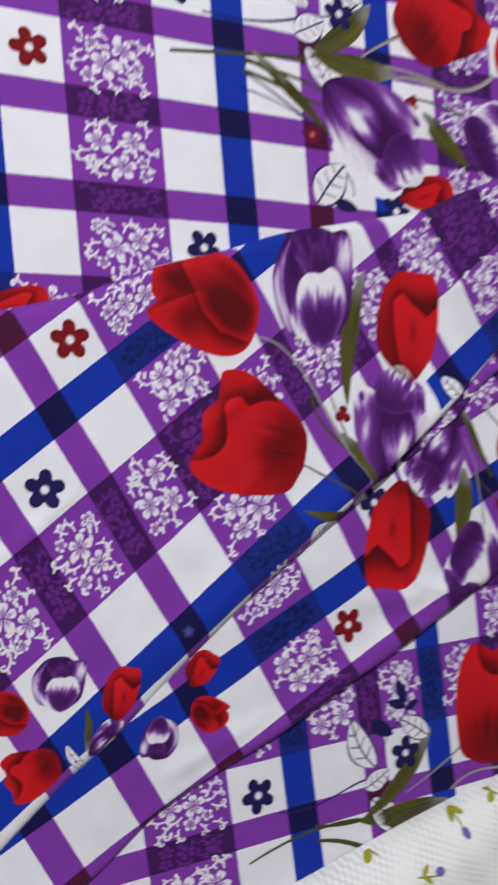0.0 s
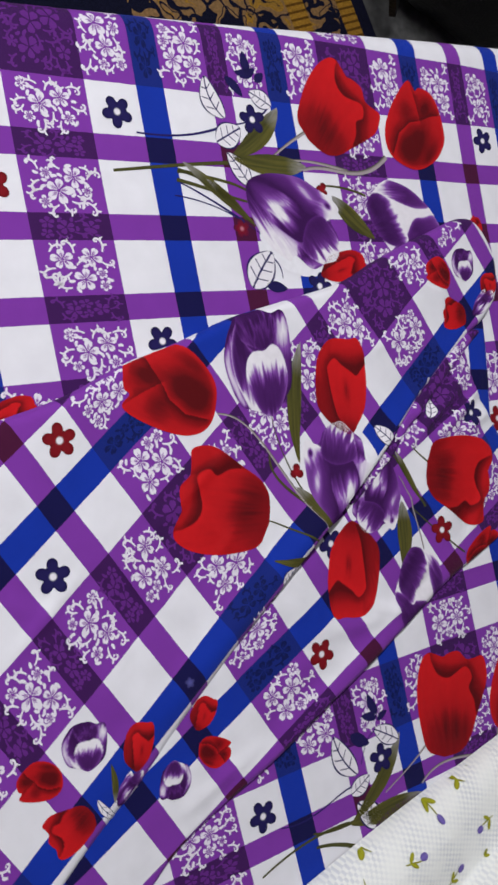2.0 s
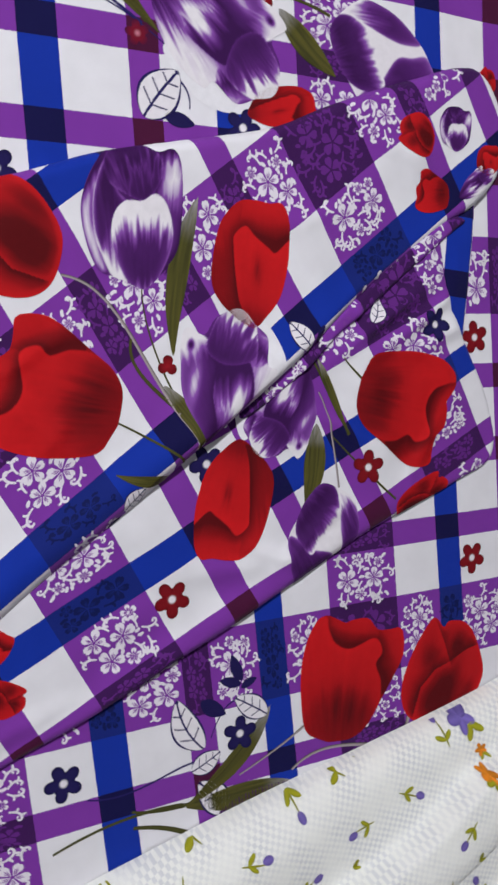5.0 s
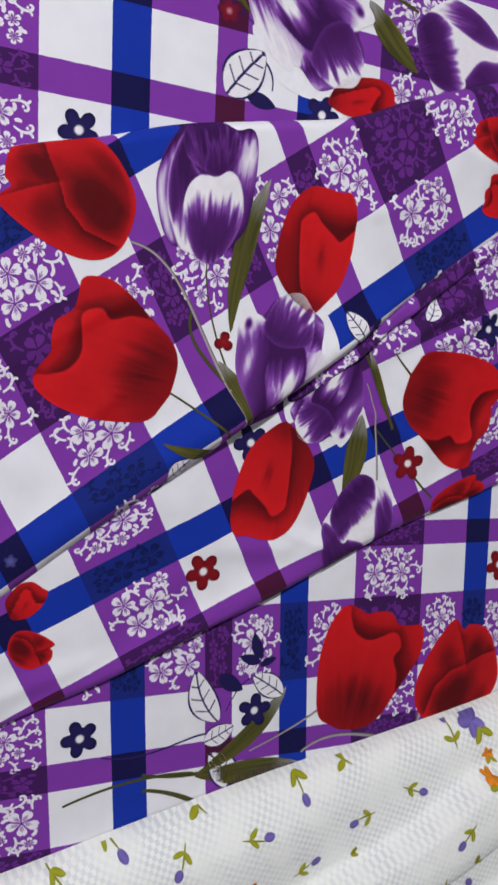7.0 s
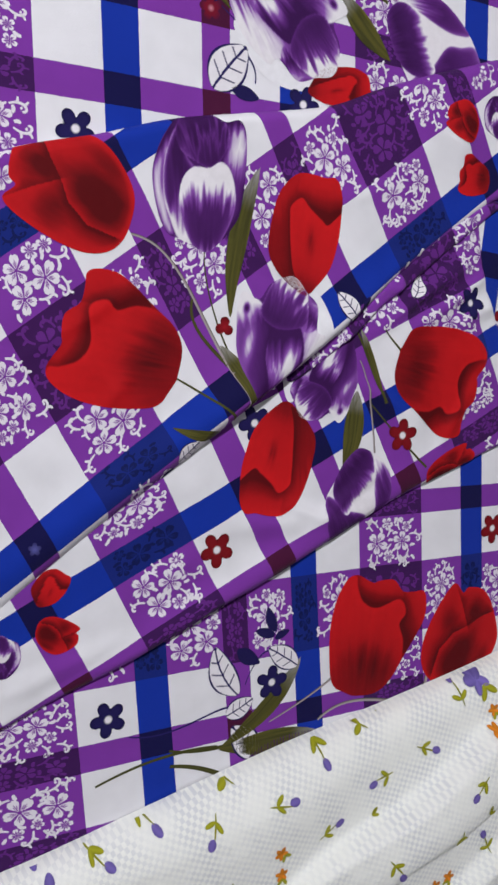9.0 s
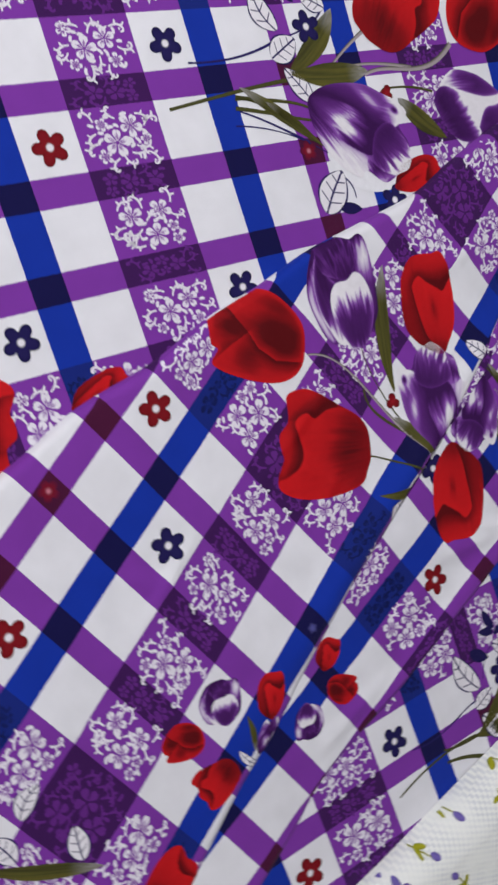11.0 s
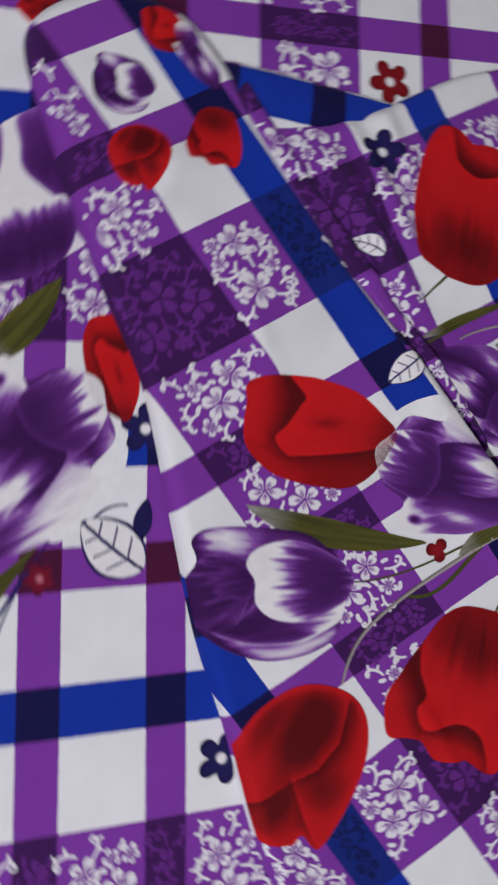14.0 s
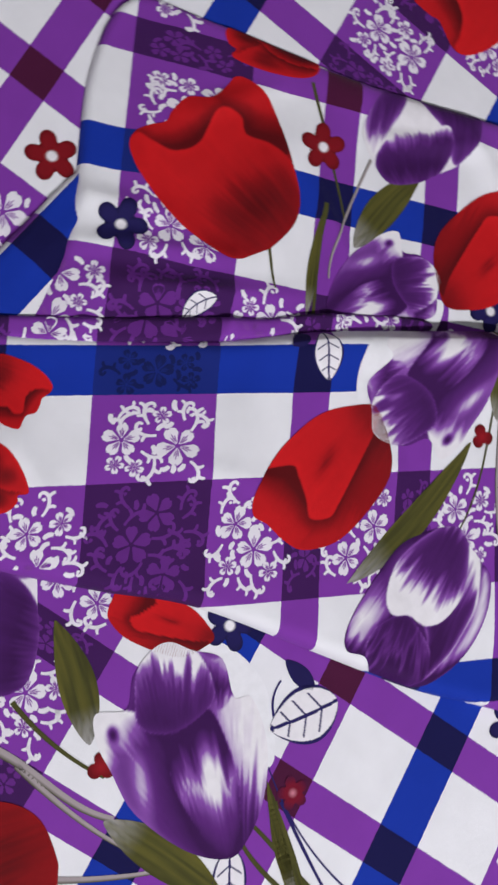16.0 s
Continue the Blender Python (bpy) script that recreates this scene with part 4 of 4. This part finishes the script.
def lace(layer, pu, pv, w, h, seed, tone):
    """One patch of lace print, laid at its place in the weave."""
    V, F, K = lace_figure(seed, w, h)
    ax, by = unweave(layer, pu + V[:, 0], pv + V[:, 1])
    good = layer.keep(ax, by) > 0.0015
    F = [f for f in F if good[list(f)].all()]
    if not F:
        return
    light, vein = {"white": (np.array((0.78, 0.74, 0.83)), np.array((0.22, 0.055, 0.35))), "purple": (TONE, TONE), "blue": (np.array((0.004, 0.009, 0.085)), np.array((0.006, 0.016, 0.15)))}[tone]
    dye = np.where(K[:, None] == 1, vein, light)
    lift = np.where(K == 1, 0.00027, 0.0002)[:, None]
    ob = new("lace_print", as_mesh("lace_print", lifted(layer, ax, by, lift), F, INK, dye=dye))
    ob.parent = layer.ob
    tagged(ob, {"white": "white lace flower print on purple", "purple": "tone on tone purple lace print", "blue": "tone on tone blue lace print"}[tone])


def unweave(layer, pu, pv):
    """The place of a point of the weave, by a few steps of Newton's way."""
    x, y = np.full(np.shape(pu), 0.5), np.full(np.shape(pu), 0.0)
    for _ in range(6):
        h = 1e-4
        p, q = layer.weave(x, y)
        px, qx = layer.weave(x + h, y)
        py, qy = layer.weave(x, y + h)
        a, b, c, d = (px - p) / h, (py - p) / h, (qx - q) / h, (qy - q) / h
        k = a * d - b * c
        e, f = pu - p, pv - q
        x, y = x + (d * e - b * f) / k, y + (a * f - c * e) / k
    return x, y


ROWS_V = [(0.068, 0.1135, 0), (0.1135, 0.136, 1), (0.136, 0.1815, 0), (0.1815, 0.204, 1), (0.204, 0.2495, 0), (0.2495, 0.272, 1), (0.272, 0.3175, 0)]
COLS_U = [(0.070, 0.1175, "white"), (0.1175, 0.1445, "blue"), (0.1445, 0.194, "white"), (0.194, 0.218, "purple"), (0.218, 0.2605, "white"),
          (0.2605, 0.2865, "blue"), (0.2865, 0.333, "white")]


def lace_all(layer, x0, x1, y0, y1, seed):
    """All lace patches whose middles lie in the given stretch of the plan."""
    def fits(pu, pv):
        x, y = unweave(layer, np.array([pu]), np.array([pv]))
        return x0 < x[0] < x1 and y0 < y[0] < y1 and layer.keep(x, y)[0] > -0.03
    for i in range(-5, 6):
        for j in range(-6, 6):
            u, v = i * PU, j * PV
            if fits(u + 0.035, v + 0.034):
                lace(layer, u + 0.035, v + 0.034, 0.056, 0.054, seed % 7, "purple")
            for a, b, dark in ROWS_V:
                seed += 1
                if fits(u + 0.035, v + (a + b) / 2):
                    if dark:
                        lace(layer, u + 0.035, v + (a + b) / 2, 0.052, 0.019, 20 + seed % 5, "purple")
                    else:
                        lace(layer, u + 0.035, v + (a + b) / 2, 0.054, 0.042, 40 + seed % 6, "white")
            for a, b, tone in COLS_U:
                seed += 1
                if fits(u + (a + b) / 2, v + 0.034):
                    lace(layer, u + (a + b) / 2, v + 0.034, b - a - 0.007, 0.052, 60 + seed % 6, tone)


lace_all(sheet, 0.1, 1.15, 0.02, 0.43, 1)
lace_all(sheet, 0.25, 1.15, -0.44, -0.12, 2)
lace_all(sheet, 0.80, 1.15, -0.12, 0.02, 5)
lace_all(flap, -0.1, 0.9, -0.5, 0.25, 3)
lace_all(tuck, 0.2, 0.9, -0.42, 0.12, 4)
lace_all(crumple, 0.58, 0.86, -0.12, 0.10, 6)
lace_all(side_pleat, 0.74, 0.86, -0.08, 0.10, 7)

# ---- white quilt with sprigs ----
def quilt_material():
    m = Mat("seersucker_cotton", 0.85, 0.2)
    uv = m.n("UVMap", uv_map="weave").outputs[0]
    chk = m.n("TexChecker")
    m.put(chk.inputs["Vector"], uv)
    chk.inputs["Scale"].default_value = 300
    pick = m.noise(30, 3, uv)
    f = m.math("MULTIPLY", chk.outputs["Fac"], m.ramp(pick, [(0.38, (0.15, 0.15, 0.15)), (0.62, (0.85, 0.85, 0.85))]))
    # The blue-grey paints the shade of the sunken cells into the colour, in patches.
    col = m.mix(f, (0.88, 0.89, 0.87), (0.67, 0.69, 0.73))
    m.colour(col)
    h = m.math("ADD", m.math("MULTIPLY", chk.outputs["Fac"], 0.2), m.noise(120, 3, uv))
    m.bump(h, 0.5, 0.002)
    return m.m


def lapped(x, y, a, b, rise, fall):
    """A lapped fold along a line: a steep side of width rise, a slow slope of width fall."""
    a, b = np.array(a), np.array(b)
    l = np.linalg.norm(b - a)
    d = (b - a) / l
    s = (x - a[0]) * d[0] + (y - a[1]) * d[1]
    o = -(x - a[0]) * d[1] + (y - a[1]) * d[0] + 0.004 * np.sin(s * 31)
    ends = np.clip(np.minimum(s, l - s) / (0.3 * l), 0, 1)
    return np.where(o > 0, np.exp(-(o / rise) ** 2), np.exp(-(o / fall) ** 2)) * ends * ends * (3 - 2 * ends)


class Quilt(Lap):
    laps = [((0.47, -0.545), (1.05, -0.315), 0.006, 0.045, 0.020), ((0.53, -0.568), (1.05, -0.36), 0.035, 0.008, 0.020), ((0.66, -0.60), (1.1, -0.42), 0.008, 0.04, 0.018)]

    def place(self, x, y):
        d = np.maximum(self.keep(x, y), 0)
        k = np.clip(d / self.roll, 0, 1)
        z = self.height * np.sqrt(np.maximum(1 - (1 - k) ** 2, 0)) + k * 0.004 * swell(x, y, self.seed, 0.15)
        for a, b, width, high in self.ridges:
            z = z + k * high * ridge(x, y, a, b, width)
        for a, b, rise, fall, high in self.laps:
            z = z + k * high * lapped(x, y, a, b, rise, fall)
        return x, y, z + 0.0012

    def weave(self, x, y):
        return 0.94 * x + 0.34 * y, -0.34 * x + 0.94 * y


quilt = Quilt("white_quilt", [(-0.30, -0.56), (0.0, -0.47), (0.20, -0.455), (0.31, -0.432), (0.382, -0.422), (0.461, -0.408), (0.559, -0.391), (0.628, -0.381), (0.704, -0.371), (0.813, -0.355), (1.0, -0.32),
                              (1.25, -0.31), (1.42, -0.36), (1.45, -0.7), (1.40, -0.94), (0.6, -0.97), (-0.2, -0.95), (-0.34, -0.75)],
              0.030, 0.035, 31, [((0.40, -0.47), (0.70, -0.41), 0.03, 0.006)], None)
x, y, faces = grid(-0.36, 1.47, -0.99, -0.29, 458, 234)
x, y, faces = trimmed(x, y, faces, lambda a, b: 1 - quilt.keep(a, b) / 0.05)
quilt.ob = tagged(new("white_quilt", as_mesh("white_quilt", np.stack(quilt.place(x, y), 1), faces, quilt_material(), np.stack(quilt.weave(x, y), 1))),
                  "white seersucker quilt with tiny flower sprigs, folded over the sheet", "quilt")
LEAFY, BUD, ORANGE = np.array((0.38, 0.38, 0.02)), np.array((0.19, 0.14, 0.48)), np.array((0.80, 0.26, 0.02))


def sprig(place, turn, size, kind):
    """A stalk with two small leaves and a bud."""
    r = random.Random(round(place[0] * 997))
    c, s = math.cos(radians(turn)), math.sin(radians(turn))

    def spot(name, p, q, l, b, a, dye):
        o = (place[0] + p * c - q * s, place[1] + p * s + q * c)
        ax = (l * math.cos(radians(turn + a)), l * math.sin(radians(turn + a)))
        motif(quilt, name, o, ax, b, lambda x, y: np.sqrt((x / 0.5) ** 2 + ((y - 0.5) / 0.5) ** 2), lambda x, y: blend(np.tile(dye, (len(x), 1)), dye * 0.55, np.abs(x) * 1.4),
              (-0.55, 0.55, -0.05, 1.05), 12, 0.0012)
    if kind == "bud":
        spot("sprig_stalk_print", -size, 0, size * 1.6, size * 0.12, r.uniform(-8, 8), LEAFY * 0.8)
        spot("sprig_leaf_print", -size * 0.5, 0, size * 0.8, size * 0.32, 48 + r.uniform(-15, 15), LEAFY)
        spot("sprig_leaf_print", -size * 0.5, 0, size * 0.75, size * 0.30, -50 + r.uniform(-15, 15), LEAFY)
        spot("bud_print", size * 0.45, 0, size * 0.75, size * 0.55, r.uniform(-10, 10), BUD)
    elif kind == "leaf":
        spot("sprig_leaf_print", 0, 0, size, size * 0.45, 25, LEAFY * 0.7)
        spot("sprig_leaf_print", 0, 0, size * 0.9, size * 0.4, -30, LEAFY)
    else:
        dye = BUD if kind == "violet" else ORANGE
        for k in range(5):
            spot("petal_print", 0, 0, size, size * 0.6, k * 72 + r.uniform(-9, 9), dye * (0.8 + 0.1 * k))
        spot("sprig_leaf_print", 0, -size * 0.6, size * 1.1, size * 0.5, -80, LEAFY)
        spot("sprig_leaf_print", 0, -size * 0.6, size * 1.1, size * 0.5, 200, LEAFY)


for px, py, turn, kind in ((0.369, -0.412, -81, "bud"), (0.417, -0.425, -45, "bud"), (0.458, -0.410, -49, "bud"), (0.508, -0.426, -110, "bud"), (0.569, -0.420, -3, "bud"), (0.614, -0.456, 24, "bud"),
                           (0.613, -0.391, -81, "bud"), (0.652, -0.379, 156, "bud"), (0.669, -0.426, -165, "bud"), (0.719, -0.411, -20, "bud"), (0.758, -0.447, -135, "bud"), (0.734, -0.491, -94, "bud"),
                           (0.665, -0.495, -57, "bud"), (0.684, -0.514, 11, "bud"), (0.621, -0.509, 141, "bud"), (0.787, -0.520, 111, "bud"), (0.523, -0.395, 150, "bud"), (0.762, -0.372, 103, "bud"),
                           (0.524, -0.483, -75, "bud"), (0.84, -0.40, 100, "bud"), (0.86, -0.36, -60, "bud"), (0.33, -0.455, 10, "bud"), (0.44, -0.465, 120, "bud"), (0.82, -0.46, 30, "bud"),
                           (0.565, -0.460, 60, "orange"), (0.566, -0.480, 20, "orange"), (0.791, -0.409, 0, "orange"), (0.796, -0.393, 40, "orange"), (0.675, -0.368, 70, "orange"),
                           (0.743, -0.541, 0, "orange"), (0.728, -0.546, 30, "orange"), (0.378, -0.440, 10, "violet"), (0.785, -0.366, 50, "violet"), (0.657, -0.455, 20, "leaf"), (0.766, -0.473, 40, "leaf")):
    sprig((px, py), turn, {"bud": 0.0124, "orange": 0.0062, "violet": 0.0125, "leaf": 0.008}[kind], kind)

# ---- the bed ----
def part(name, bm, material, parent=None, label=""):
    me = bpy.data.meshes.new(name)
    bm.to_mesh(me)
    bm.free()
    me.materials.append(material)
    ob = new(name, me)
    if parent is not None:
        ob.parent = parent
    return tagged(ob, label)


def block(x0, x1, y0, y1, z0, z1, bevel=0.0, seg=3):
    bm = bmesh.new()
    bmesh.ops.create_cube(bm, size=1, matrix=Matrix.LocRotScale(((x0 + x1) / 2, (y0 + y1) / 2, (z0 + z1) / 2), None, (x1 - x0, y1 - y0, z1 - z0)))
    if bevel:
        bmesh.ops.bevel(bm, geom=bm.edges[:], offset=bevel, segments=seg, profile=0.5, affect="EDGES")
        for f in bm.faces:
            f.smooth = True
    return bm


def plain(name, base, rough=0.7, spec=0.3, vary=0.25, scale=14, bump=0.15, depth=0.003):
    m = Mat(name, rough, spec)
    co = m.n("TexCoord").outputs["Object"]
    dark = tuple(v * (1 - vary) for v in base)
    m.colour(m.ramp(m.noise(scale, 5, co), [(0.3, dark), (0.7, base)]))
    m.bump(m.noise(scale * 9, 4, co), bump, depth)
    return m.m


FLOOR_Z = -0.45
bed = tagged(new("bed"), "low bed with a mattress under the printed sheet", "bed")
bed.location = (0.5, -0.35, FLOOR_Z)
bed_shift = Matrix.Translation((-0.5, 0.35, -FLOOR_Z))
for nm, bm, mat in (("mattress", block(-0.53, 1.53, -1.12, 0.355, -0.20, -0.006, 0.02), plain("mattress_ticking", (0.62, 0.60, 0.56))),
                    ("bed_base", block(-0.50, 1.50, -1.09, 0.33, FLOOR_Z + 0.06, -0.204, 0.01), plain("dark_wood", (0.10, 0.055, 0.03), 0.45))):
    bm.transform(bed_shift)
    part(nm, bm, mat, bed)
for lx in (-0.42, 1.42):
    for ly in (-1.0, 0.24):
        bm = block(lx - 0.03, lx + 0.03, ly - 0.03, ly + 0.03, FLOOR_Z, FLOOR_Z + 0.058, 0.004)
        bm.transform(bed_shift)
        part("leg", bm, bpy.data.materials["dark_wood"], bed)

# ---- the room ----
def setting(name, x0, x1, y0, y1, z0, z1, material):
    return tagged(part(name, block(x0, x1, y0, y1, z0, z1), material), kind="structure")


WALL = plain("wall_paint", (0.62, 0.62, 0.60), 0.8, 0.2, 0.08, 3)
setting("floor", -2.6, 2.6, -2.6, 2.2, FLOOR_Z - 0.1, FLOOR_Z, plain("grey_floor", (0.10, 0.10, 0.10), 0.7, 0.3, 0.5, 60))
setting("ceiling", -2.6, 2.6, -2.6, 2.2, 2.05, 2.15, plain("ceiling_paint", (0.72, 0.72, 0.70), 0.9, 0.2, 0.05, 3))
setting("wall_north", -2.6, 2.6, 2.2, 2.3, FLOOR_Z, 2.05, WALL)
setting("wall_south", -2.6, 2.6, -2.7, -2.6, FLOOR_Z, 2.05, WALL)
setting("wall_east", 2.6, 2.7, -2.7, 2.3, FLOOR_Z, 2.05, WALL)
setting("wall_west", -2.7, -2.6, -2.7, 2.3, FLOOR_Z, 2.05, WALL)

# ---- carpet beside the bed ----
def carpet_material():
    m = Mat("woven_carpet", 0.95, 0.1)
    co = m.n("TexCoord").outputs["Object"]
    sep = m.n("SeparateXYZ")
    m.put(sep.inputs[0], co)
    x, y = sep.outputs[0], sep.outputs[1]
    gold, navy, ochre, tan = (0.40, 0.22, 0.04), (0.008, 0.009, 0.028), (0.46, 0.24, 0.03), (0.33, 0.19, 0.08)
    warp = m.n("TexNoise")
    warp.inputs["Scale"].default_value = 17
    m.put(warp.inputs["Vector"], co)
    vec = m.n("VectorMath", operation="MULTIPLY_ADD")
    m.put(vec.inputs[0], warp.outputs["Color"]), m.put(vec.inputs[1], (0.13, 0.13, 0.0)), m.put(vec.inputs[2], co)
    vor = m.n("TexVoronoi", feature="DISTANCE_TO_EDGE")
    vor.inputs["Scale"].default_value = 21
    m.put(vor.inputs["Vector"], vec.outputs[0])
    arab = m.ramp(vor.outputs[0], [(0.0, navy), (0.075, tan), (0.30, ochre), (0.37, gold), (0.42, navy), (0.50, tan)], "CONSTANT")
    spots = m.n("TexVoronoi")
    spots.inputs["Scale"].default_value = 15
    m.put(spots.inputs["Vector"], vec.outputs[0])
    arab = m.mix(m.ramp(spots.outputs["Distance"], [(0.0, (0, 0, 0)), (0.10, (1, 1, 1)), (0.20, (0, 0, 0)), (0.27, (1, 1, 1)), (0.31, (0, 0, 0))], "CONSTANT"), arab, navy)
    rib = m.math("GREATER_THAN", m.math("SINE", m.math("MULTIPLY", y, 520.0)), -0.5)
    ribbed = m.mix(rib, (0.16, 0.07, 0.01), ochre)
    zone = m.ramp(m.math("ADD", m.math("MULTIPLY", x, 1.0), 0.5), [(0, (0, 0, 0)), (0.5, (1, 0, 0)), (0.785, (0, 1, 0)), (0.823, (1, 0, 0)), (0.892, (0, 1, 0)), (0.927, (0, 0, 0))], "CONSTANT")
    zs = m.n("SeparateColor")
    m.put(zs.inputs[0], zone)
    col = m.mix(zs.outputs[0], navy, arab)
    col = m.mix(zs.outputs[1], col, ribbed)
    fuzz = m.ramp(m.noise(260, 3, co), [(0.3, (0.65, 0.65, 0.65)), (0.7, (1.1, 1.1, 1.1))])
    m.colour(m.mix(1.0, col, fuzz, "MULTIPLY"))
    m.bump(m.noise(420, 2, co), 0.6, 0.004)
    return m.m


bm = block(-1.4, 0.46, -0.42, 1.0, 0.0, 0.012, 0.003, 1)
carpet = tagged(part("carpet", bm, carpet_material()), "navy carpet with a gold patterned border on the floor", "carpet")
fringe = bmesh.new()
rnd = random.Random(6)
for k in range(150):
    fx, lean = -1.395 + k * 0.0124, rnd.uniform(-0.006, 0.006)
    rings = []
    for t in (0.0, 0.3, 0.65, 1.0):
        wide, cx = 0.0042 + 0.0016 * t, fx + lean * t + 0.0015 * math.sin(t * 5 + k)
        cy, cz = -0.419 - 0.055 * t, 0.009 - 0.004 * t
        rings.append([fringe.verts.new((cx + a * wide, cy, cz + b * 0.0035)) for a, b in ((-1, 0), (0, 1), (1, 0), (0, -1))])
    for a, b in zip(rings, rings[1:]):
        for q in range(4):
            fringe.faces.new((a[q], a[(q + 1) % 4], b[(q + 1) % 4], b[q])).smooth = True
    fringe.faces.new(rings[-1])
part("fringe", fringe, plain("beige_cord", (0.60, 0.46, 0.28), 0.9, 0.1, 0.4, 90, 0.5, 0.003), carpet, "beige knotted cord fringe")
carpet.location, carpet.rotation_euler = (0.690, 0.80, FLOOR_Z), (0, 0, radians(14))

# ---- black bag on the floor ----
LEATHER = plain("black_leather", (0.012, 0.012, 0.013), 0.35, 0.5, 0.4, 25, 0.4, 0.006)


def lump(cx, cy, cz, sx, sy, sz, seed, sub=4):
    bm = bmesh.new()
    bmesh.ops.create_icosphere(bm, subdivisions=sub, radius=1)
    for v in bm.verts:
        p = v.co.copy()
        k = 1 + 0.16 * noise.noise(p * 1.6 + Vector((seed, 0, 0))) + 0.05 * noise.noise(p * 5 + Vector((0, seed, 0)))
        q = Vector([math.copysign(abs(c) ** 0.75, c) for c in p]) * k
        v.co = (cx + q.x * sx, cy + q.y * sy, max(cz + q.z * sz, 0.0))
    for f in bm.faces:
        f.smooth = True
    return bm


def strap(points, width, thick, base):
    bm = bmesh.new()
    rings = []
    p = [Vector(q) for q in points]
    for i, q in enumerate(p):
        d = (p[min(i + 1, len(p) - 1)] - p[max(i - 1, 0)]).normalized()
        s = d.cross(Vector((0, 0, 1))).normalized() if abs(d.z) < 0.98 else Vector((1, 0, 0))
        u = s.cross(d)
        rings.append([bm.verts.new(q + s * a * width + u * b * thick) for a, b in ((-1, -1), (1, -1), (1, 1), (-1, 1))])
    for a, b in zip(rings, rings[1:]):
        for k in range(4):
            bm.faces.new((a[k], a[(k + 1) % 4], b[(k + 1) % 4], b[k]))
    bm.faces.new(rings[0]), bm.faces.new(rings[-1][::-1])
    return bm


bag = tagged(new("black_bag"), "black leather bag slumped on the floor beside the carpet", "bag")
bag.location = (1.47, 0.84, FLOOR_Z)
part("body", lump(0, 0, 0.13, 0.27, 0.24, 0.15, 3), LEATHER, bag)
part("flap", lump(-0.05, -0.04, 0.25, 0.20, 0.18, 0.035, 8), LEATHER, bag)
part("handle", strap([(-0.26 - 0.05 * math.sin(t), -0.20 + 0.03 * t, 0.06 + 0.07 * math.sin(t)) for t in np.linspace(0, 3.1, 14)], 0.014, 0.006, 0), LEATHER, bag)

# ---- tube lamp on the ceiling ----
lamp_ob = tagged(new("tube_lamp"), "white ceiling tube lamp", "lamp")
lamp_ob.location = (LAMP[0], LAMP[1], 2.05)
GLOW = Mat("lit_tube")
GLOW.b.inputs["Emission Color"].default_value = (0.96, 0.98, 1, 1)
GLOW.b.inputs["Emission Strength"].default_value = 6
part("housing", block(-0.62, 0.62, -0.04, 0.04, -0.06, 0, 0.008), plain("white_enamel", (0.75, 0.75, 0.75), 0.4, 0.5, 0.05), lamp_ob)
bm = bmesh.new()
bmesh.ops.create_cone(bm, cap_ends=True, segments=16, radius1=0.014, radius2=0.014, depth=1.18, matrix=Matrix.Translation((0, 0, -0.085)) @ Matrix.Rotation(radians(90), 4, "Y"))
part("tube", bm, GLOW.m, lamp_ob)
